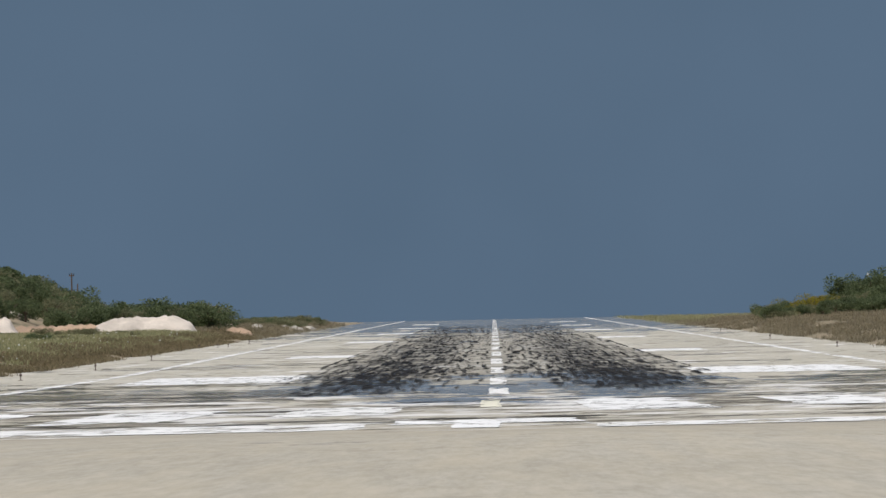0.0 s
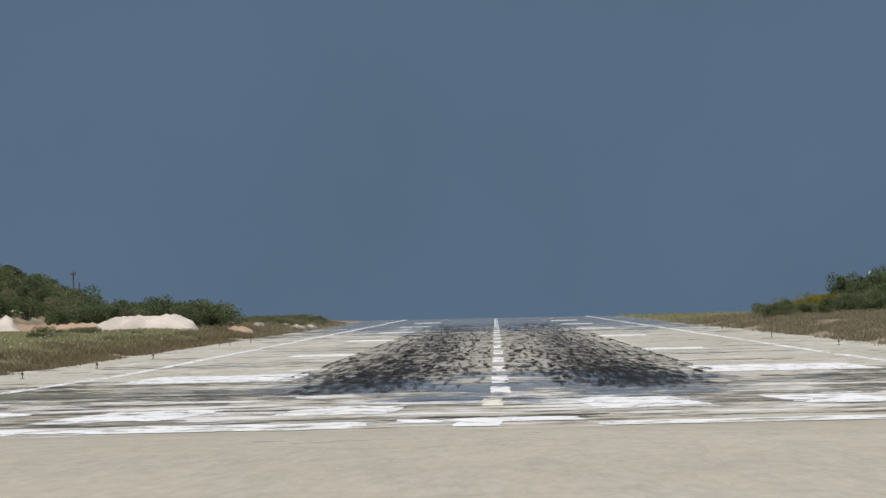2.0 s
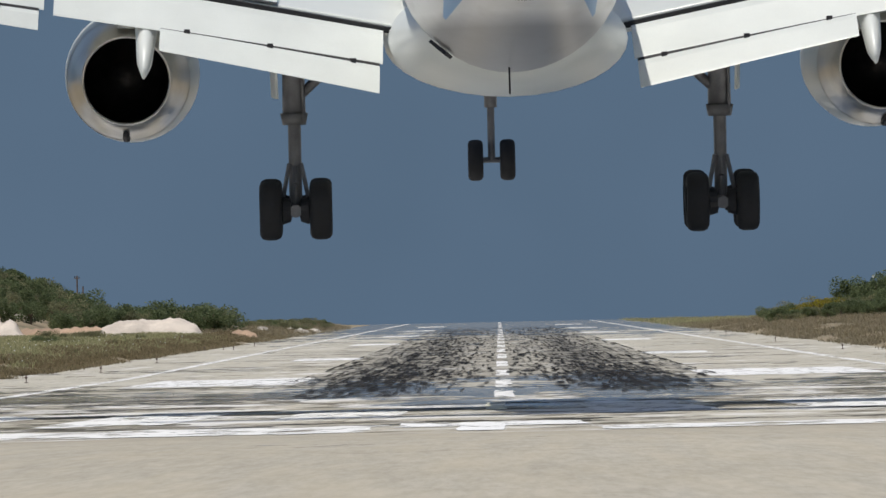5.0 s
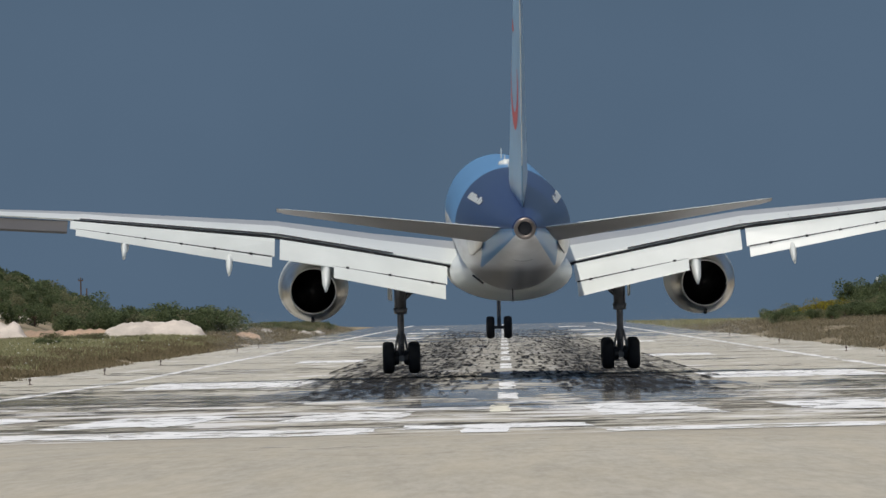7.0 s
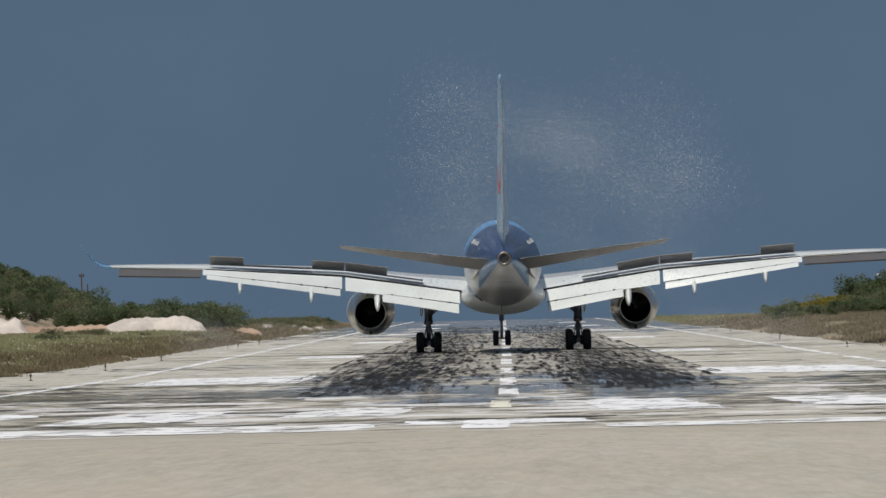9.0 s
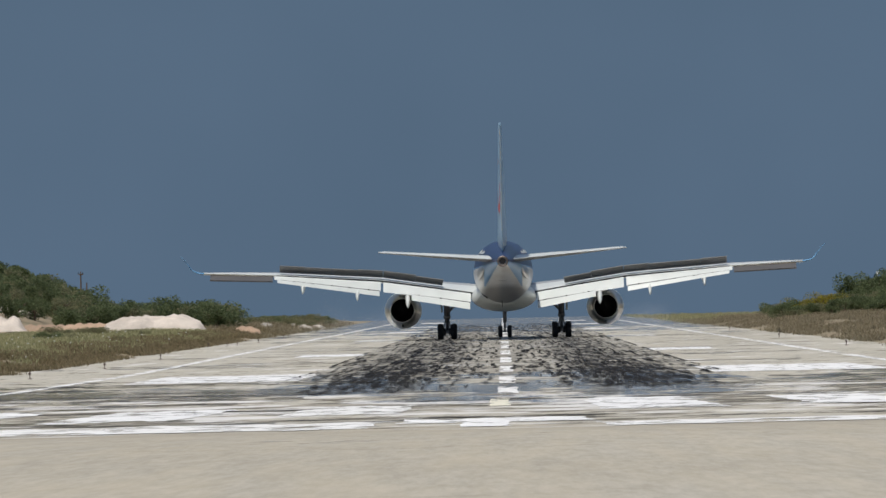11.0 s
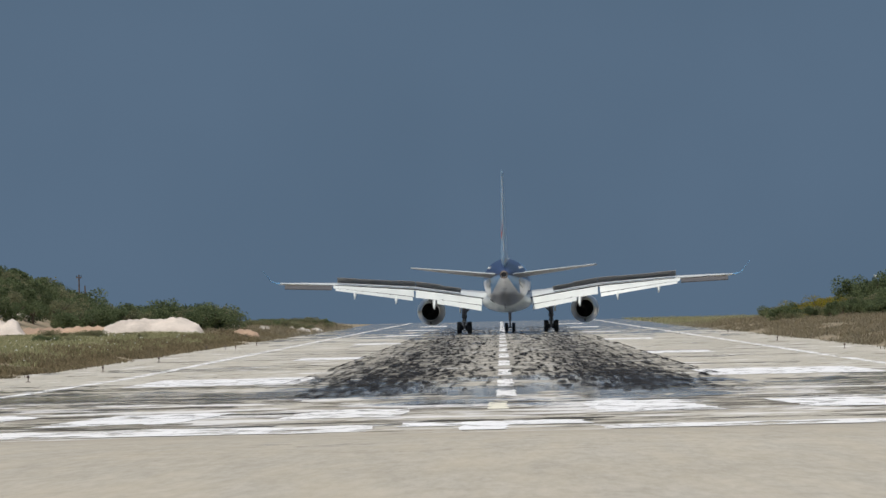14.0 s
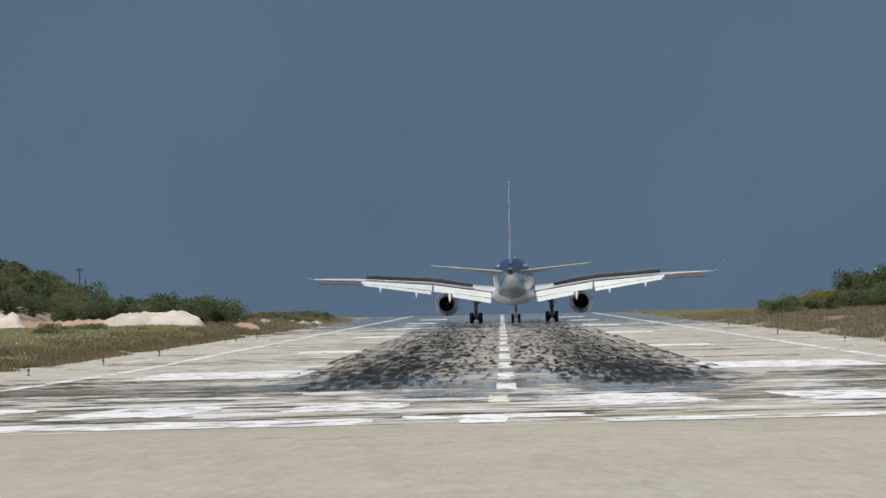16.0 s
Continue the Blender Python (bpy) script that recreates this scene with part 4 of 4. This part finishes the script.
def shrub(name, kind, x, y, wide, tall, label, group, rng):
    ob = empty(name)
    ob.location = (x, y, height(x, y) - 0.05)
    ob.rotation_euler = (0, 0, rng.uniform(0, 6.28))
    ob.scale = (wide, wide, tall)
    tr = new("trunk", TRUNKS[rng.randrange(2)])
    cr = new("crown", CROWNS[kind][rng.randrange(len(CROWNS[kind]))])
    tr.parent = cr.parent = ob
    return tagged(ob, label, "tree" if tall > 2.6 else "shrub", group)


def plant_hills():
    rng = random.Random(11)
    # wooded hill beside the sand heaps
    for i in range(190):
        y = rng.uniform(680, 800)
        x = (-25.2 - 32 * rng.random()) * y / 770
        t = rng.uniform(1.5, 2.5)
        kind = "green" if rng.random() < 0.7 else "olive"
        shrub("shrub", kind, x, y, t * rng.uniform(0.8, 1.2), t, "dense dark green maquis shrub on the hillside", "hillside shrubs", rng)
    for x, y, t in ((-27.5, 700, 2.7), (-25.2, 700, 2.3), (-31, 705, 2.5)):
        shrub("tree", "green", x, y, t, t, "round dark green tree behind the sand mounds", "hillside trees", rng)
    # low bushes on the near verge
    for x, y, t in ((-26.6, 560, 0.8), (-27.6, 575, 0.7), (-28.6, 560, 0.55), (-22.8, 540, 0.45), (-29.5, 600, 0.5), (-21.2, 470, 0.3), (-31.0, 585, 0.7)):
        shrub("bush", "olive", x, y, t * 1.1, t, "low grey-green bush on the grassy verge", "verge bushes", rng)
    # scrub on the other hill
    for i in range(120):
        y = rng.uniform(650, 780)
        x = (23.3 + 28 * rng.random()) * y / 720
        t = rng.uniform(0.7, 1.2) + 0.07 * max(0, min(10, x - 26))
        kind = "yellow" if (rng.random() < 0.75 and 25.5 < x * 720 / y < 31 and y > 690) else ("green" if rng.random() < 0.6 else "olive")
        t += 0.45 * (kind == "yellow")
        lab = {"yellow": "yellow flowering broom bush on the slope", "green": "dense green maquis shrub on the hillside", "olive": "olive green bush on the slope"}[kind]
        shrub("shrub", kind, x, y, t * rng.uniform(0.9, 1.4), t, lab, "hillside shrubs", rng)
    for x, y, t in ((31.6, 720, 2.7), (31.2, 723, 2.5), (32.2, 717, 2.4), (35.5, 725, 2.6), (34.4, 720, 2.2), (24.2, 700, 1.3)):
        shrub("tree", "green", x, y, t * 0.9, t, "round dark green tree on the scrub slope", "hillside trees", rng)
    low = random.Random(12)
    # low scrub along the far end of the verge
    for i in range(60):
        y = low.uniform(800, 1040)
        x = -18.6 - 9 * low.random()
        t = low.uniform(0.4, 0.85)
        shrub("bush", "olive" if i % 3 else "green", x, y, t * low.uniform(1.2, 2.0), t, "low dusty olive scrub along the far verge", "far verge scrub", low)
    for i in range(13):
        y = low.uniform(470, 600)
        x = -23 - 14 * low.random()
        t = low.uniform(0.25, 0.55)
        shrub("bush", "green" if i % 3 else "olive", x, y, t * low.uniform(1.2, 1.8), t, "low dark green bush in the verge grass", "verge bushes", low)


plant_hills()
heap("sand_mound", -26.2, 640, 8.6, 6, 1.35, PILE, "large pale pink heap of tipped sand", 4, 9, 0.25)
heap("sand_mound", -38.8, 640, 6.0, 5, 1.0, PILE, "pale heap of tipped sand", 8)
heap("sand_mound", -19.8, 660, 2.6, 3, 0.6, EARTH, "small brown heap of sand beside the runway", 6, 2, 0.1)
heap("earth_bank", -33.4, 650, 13.5, 6, 0.8, EARTH, "low bank of reddish bare earth", 9, 16, 0.42)
tufts("verge_grass", 20000, (-36, -19.6, 300, 640), (0.1, 0.34), GRASS_GREEN, "green and straw coloured grass on the verge", 1)
tufts("verge_grass", 17000, (-21.5, -17.9, 310, 720), (0.12, 0.3), GRASS_RUST, "dry brown grass along the runway edge", 2)
tufts("verge_grass", 9000, (-34, -17.9, 640, 1050), (0.2, 0.5), GRASS_DRY, "dry brown grass on the far verge", 3)
tufts("verge_grass", 18000, (17.9, 33, 370, 880), (0.12, 0.36), GRASS_DRY, "dry straw coloured grass bank", 4)
tufts("verge_grass", 7000, (18.0, 60, 780, 1245), (0.2, 0.45), GRASS_GREEN, "dusty olive grass towards the runway's far end", 5)


def pole(x, y, tall, label, arm):
    ob = empty("utility_pole")
    ob.location = (x, y, height(x, y) - 0.3)
    bm = bmesh.new()
    rod(bm, (0, 0, 0), (0, 0, tall), 0.085, 0.06, 10)
    part("shaft", bm, WOOD, ob)
    if arm:
        bm = bmesh.new()
        box(bm, (-0.25, -0.06, tall - 0.3), (0.25, 0.06, tall - 0.2))
        part("cross_arm", bm, WOOD, ob)
        for k in (-0.2, 0.2):
            bm = bmesh.new()
            tube(bm, [(tall - 0.2, k, 0, 0.03, 0.03), (tall - 0.1, k, 0, 0.04, 0.04), (tall - 0.05, k, 0, 0.02, 0.02)], 8, axis="z")
            part("insulator", bm, DARK, ob)
    return tagged(ob, label, "pole", "utility poles")


pole(-38.6, 780, 4.2, "weathered wooden utility pole with a short cross arm", True)
pole(-38.8, 795, 3.2, "thin weathered wooden utility pole among shrubs", False)


def mast(x, y, tall):
    ob = empty("signal_mast")
    ob.location = (x, y, height(x, y) - 0.2)
    bm = bmesh.new()
    rod(bm, (0, 0, 0), (0, 0, tall), 0.06, 0.04, 8)
    part("tube", bm, WHITE, ob)
    bm = bmesh.new()
    tube(bm, [(tall, 0, 0, 0.1, 0.1), (tall + 0.05, 0, 0, 0.14, 0.14), (tall + 0.25, 0, 0, 0.12, 0.12), (tall + 0.3, 0, 0, 0.03, 0.03)], 10, axis="z")
    part("lamp_head", bm, WHITE, ob)
    return tagged(ob, "slim pale signal mast on the wooded slope", "mast")


mast(32.9, 735, 2.5)


def boulder(x, y, size, seed):
    rng = random.Random(seed)
    bm = bmesh.new()
    bmesh.ops.create_icosphere(bm, subdivisions=2, radius=size)
    for v in bm.verts:
        k = 1 + 0.45 * noise.noise(v.co * (1.6 / size) + Vector((seed, 0, 0)))
        v.co = Vector((v.co.x * k * 1.5, v.co.y * k, max(-0.2 * size, v.co.z * k * 0.7)))
    ob = new("boulder", mesh_of("boulder", bm, ROCK))
    ob.location = (x, y, height(x, y) + 0.1 * size)
    ob.rotation_euler = (0, 0, rng.uniform(0, 6))
    return tagged(ob, "pale weathered boulder in dry grass", "rock", "boulders on the verge")


for k, (x, y, size) in enumerate(((-19.0, 820, 0.55), (-20.2, 830, 0.45), (-18.6, 860, 0.5), (-21.0, 760, 0.4), (-24.0, 770, 0.5), (-34.5, 690, 0.6), (-40.5, 690, 0.8), (-39.4, 695, 0.6))):
    boulder(x, y, size, 50 + k)


def wildflowers(count, region, seed):
    """White flower heads among the grass blades."""
    rng = random.Random(seed)
    verts, faces = [], []
    x0, x1, y0, y1 = region
    for i in range(count):
        x, y = rng.uniform(x0, x1), rng.uniform(y0, y1)
        z = height(x, y) + rng.uniform(0.16, 0.3)
        r = rng.uniform(0.03, 0.06)
        k = len(verts)
        verts += [(x - r, y, z), (x, y - r, z + 0.02), (x + r, y, z), (x, y + r, z), (x, y, z + r)]
        faces += [(k, k + 1, k + 4), (k + 1, k + 2, k + 4), (k + 2, k + 3, k + 4), (k + 3, k, k + 4)]
    me = bpy.data.meshes.new("wildflowers")
    me.from_pydata(verts, [], faces)
    me.materials.append(WHITE)
    return tagged(new("wildflowers", me), "scattered small white wildflowers in the verge grass", "flowers", kind="stuff")


wildflowers(60, (-26, -19.5, 340, 560), 77)


def edge_lamp():
    ob = empty("runway_lamp")
    bm = bmesh.new()
    tube(bm, [(0, 0, 0, 0.16, 0.16), (0.03, 0, 0, 0.16, 0.16), (0.05, 0, 0, 0.1, 0.1)], 12, axis="z")
    part("base_plate", bm, LAMP_DARK, ob)
    bm = bmesh.new()
    rod(bm, (0, 0, 0.04), (0, 0, 0.3), 0.035, 0.03, 10)
    part("stem", bm, LAMP_DARK, ob)
    bm = bmesh.new()
    tube(bm, [(0.28, 0, 0, 0.07, 0.07), (0.33, 0, 0, 0.1, 0.1), (0.42, 0, 0, 0.09, 0.09), (0.5, 0, 0, 0.03, 0.03)], 14, axis="z")
    part("lamp_head", bm, LAMP_DARK, ob, "dark lamp head", True)
    return tagged(ob, "small dark runway edge lamp on a short stem", "runway lamp", "runway edge lamps")


lamp = edge_lamp()
lamp.scale = (0.5, 0.5, 0.5)
lamp.location = (-16.0, 290, level(290))
for x, y in ((-15.6, 336), (-15.8, 396), (-17.6, 512), (-16.6, 516), (-16.0, 517), (-15.9, 558), (-16.1, 630), (16.0, 388), (15.8, 476), (16.3, 598), (16.5, 650)):
    copy_thing(lamp, pose(x, y, level(y)))


# ---------------------------------------------------------------- tyre smoke
def smoke_material():
    m, t, p = nodes_of("tyre_smoke")
    p.inputs["Base Color"].default_value = (0.93, 0.95, 0.97, 1)
    p.inputs["Roughness"].default_value = 1.0
    p.inputs["Specular IOR Level"].default_value = 0.0
    clear = t.nodes.new("ShaderNodeBsdfTransparent")
    mix = t.nodes.new("ShaderNodeMixShader")
    mix.inputs[0].default_value = 0.095
    thin = node(t, "ShaderNodeBsdfTranslucent", Color=(0.93, 0.95, 0.97, 1))
    half = t.nodes.new("ShaderNodeMixShader")
    t.links.new(p.outputs[0], half.inputs[1])
    t.links.new(thin.outputs[0], half.inputs[2])
    t.links.new(clear.outputs[0], mix.inputs[1])
    t.links.new(half.outputs[0], mix.inputs[2])
    t.links.new(mix.outputs[0], t.nodes["Material Output"].inputs["Surface"])
    return m


SMOKE = smoke_material()


def smoke_cloud(seed, count, size):
    rng = random.Random(seed)
    verts, faces = [], []
    blobs = [Vector((rng.gauss(0, 0.5), rng.gauss(0, 0.6), rng.gauss(0, 0.4))) for _ in range(6)]
    for i in range(count):
        b = rng.choice(blobs)
        c = Vector((b.x + rng.gauss(0, 0.45), b.y + rng.gauss(0, 0.5), b.z + rng.gauss(0, 0.4))) * size
        u = Vector((rng.gauss(0, 1), rng.gauss(0, 1), rng.gauss(0, 1))).normalized()
        v = u.cross(Vector((rng.gauss(0, 1), rng.gauss(0, 1), rng.gauss(0, 1)))).normalized()
        s = rng.uniform(0.014, 0.027) * size
        k = len(verts)
        verts += [c - u * s, c + v * s, c + u * s, c - v * s]
        faces.append((k, k + 1, k + 2, k + 3))
    me = bpy.data.meshes.new("smoke_puff")
    me.from_pydata([tuple(v) for v in verts], [], faces)
    me.materials.append(SMOKE)
    return me


CLOUDS = [smoke_cloud(40 + k, 2600, 1.45) for k in range(3)]
puffs = []
for k in range(40):
    ob = new("smoke_puff", CLOUDS[k % 3])
    tagged(ob, "thin blue-grey puff of tyre smoke over the runway", "smoke", "tyre smoke puffs", "stuff")
    puffs.append(ob)


# ---------------------------------------------------------------- what moves
FLIGHT = [(0, 0.5, -196, 20.5, 3, 1.0), (3, 0.16, 8, 10.4, 3, 1.0), (4.2, 0.45, 90, 6.5, 3, 1.0), (5, 0.48, 145.5, 4.2, 3, 0.9), (6.3, 0.52, 234.8, 1.78, 2.5, 0.8), (6.5, 0.52, 248.4, 1.5, 2.35, 0.85),
          (7, 0.52, 282.4, 0.85, 2.4, 1.2), (7.3, 0.56, 303, 0.52, 2.8, 1.1), (7.5, 0.58, 316.5, 0.4, 2.9, 1.0), (8, 0.58, 349.7, 0.31, 2.55, 0.84), (8.5, 0.44, 382.4, 0.16, 2.2, 0.53), (9, 0.25, 414.4, 0.07, 1.2, 0.27),
          (9.6, 0.26, 452, 0.01, 0.1, 0.15), (10.2, 0.32, 490, 0, 0, 0), (11.5, 0.43, 571.5, 0, 0, -0.1), (12, 0.56, 600.5, 0, 0, 0.05), (12.5, 0.66, 629.5, 0, 0, 0.05), (13, 0.67, 658.5, 0, 0, -0.1),
          (13.5, 0.73, 686.5, 0, 0, -0.4), (14, 0.84, 713.5, 0, 0, -0.65), (14.5, 0.95, 740, 0, 0, -0.72), (15, 1.12, 765.5, 0, 0, -0.75), (15.5, 1.34, 791, 0, 0, -0.8), (16, 1.48, 817, 0, 0, -0.65)]


def flexed(side, t):
    """The wings bend up in flight and settle once the spoilers kill the lift."""
    a = 2.1 * float(np.interp(t, (7.4, 8.6), (1, 0)))
    hinge = Matrix.Translation((side * 2.0, 0, 3.0))
    return hinge @ Matrix.Rotation(radians(-side * a), 4, "Y") @ hinge.inverted()


def motions():
    walk(plane, [(t, pose(x, y, z + (level(y) if y > 250 else 0), pitch, 0, yaw)) for t, x, y, z, pitch, yaw in FLIGHT])
    for b in bogies:
        walk(b, [(0, pose(0, 0, -0.66)), (7.05, pose(0, 0, -0.66)), (7.3, pose(0, 0, -0.53)), (7.5, pose(0, 0, -0.42)), (8, pose(0, 0, -0.33)), (8.5, pose(0, 0, -0.17)), (9, pose(0, 0, -0.08)), (9.6, pose(0, 0, 0)), (16, pose(0, 0, 0))])
    walk(nose_wheels, [(0, pose(0, 0, -0.42)), (8.6, pose(0, 0, -0.42)), (9.6, pose(0, 0, 0)), (16, pose(0, 0, 0))])
    pivot = Matrix.Translation((0, -22.6, 5.0))
    for ob in tailplanes:
        trim = [pivot @ Matrix.Rotation(radians(a), 4, "X") @ pivot.inverted() for a in (0, 6.5, 3.5)]
        walk(ob, [(0, trim[0]), (9.3, trim[0]), (11.2, trim[1]), (12.2, trim[1]), (13.6, trim[2]), (16, trim[2])])
    rng = random.Random(21)
    for k, ob in enumerate(puffs[22:32]):
        # dust blown off the verges by the engines
        side = -1 if k % 2 else 1
        x, y = side * rng.uniform(9, 15), rng.uniform(420, 560)
        walk(ob, [(t, pose(x + side * dx, y, z, 0, 0, 5 * dx)) for t, dx, z in
                  ((0, 0, -6.0), (5.4, 0, -6.0), (6.1 + 0.05 * k, 0, 0.1), (8, 1.5, 0.5), (9.2, 3.5, 0.7), (10.8, 6, -5.0), (16, 6.5, -6.0))])
    for k, ob in enumerate(puffs[32:]):
        side = -1 if k % 2 else 1
        x, y, z = side * rng.uniform(8, 12), rng.uniform(590, 700), rng.uniform(0.2, 1.0)
        walk(ob, [(t, pose(x + side * dx, y, up, 0, 0, 5 * dx)) for t, dx, up in
                  ((0, 0, -6.0), (9.4, 0, -6.0), (10.6 + 0.06 * k, 0, z), (12.4, 1.5, z + 0.2), (14.6, 3.0, -2.4), (16, 3.5, -6.0))])
    for k, ob in enumerate(puffs[:22]):
        side = -1 if k % 2 else 1
        x0, y0 = 0.55 + side * (3.66 + rng.uniform(-1.1, 1.7)), 292 + 0.6 * k
        t0 = 7.2 + 0.01 * k
        to_x, up = 1.1 + rng.uniform(-1.9, 2.0), rng.uniform(0.6, 4.2)
        rows = [(0, x0, -5.0), (t0 - 0.07, x0, -5.0), (t0 + 0.03, x0, 0.2), (7.7, x0 - side * rng.uniform(0.2, 1.2), 0.5), (8.0, 0.15 * x0 + 0.85 * to_x, 0.5 + 0.55 * up),
                (8.5, to_x + rng.uniform(-1.2, 1.2), 1.6 + 1.2 * up), (9.0, to_x + 0.9 + rng.uniform(-4.2, 4.8), 2.6 + 1.9 * up), (9.5, to_x + 2.2 + rng.uniform(-4, 5), 6 + 1.9 * up),
                (10.6, to_x + 5 + rng.uniform(-3, 7), 18 + 2.8 * up), (16, to_x + 26 + 8 * rng.random(), 60 + 5 * up)]
        walk(ob, [(t, pose(x, y0, z, 0, 0, 8 * (t - 7) if t > 7 else 0)) for t, x, z in rows])
    for ob, side in flexing:
        walk(ob, [(t, flexed(side, t)) for t in (0, 7.4, 7.9, 8.25, 8.6, 16)])
    for ob, base, axis, lift, late, side in spoilers:
        rows = [(0, 0), (7.5, 0), (7.9, 0.15 if late else 0.55), (8.25, 0.25 if late else 0.8), (8.6, 0.35 if late else 1), (9.2, 0.4 if late else 1), (11, 1), (16, 1)]
        walk(ob, [(t, flexed(side, t) @ Matrix.Translation(base) @ Matrix.Rotation(radians(-lift * k), 4, axis)) for t, k in rows])


motions()
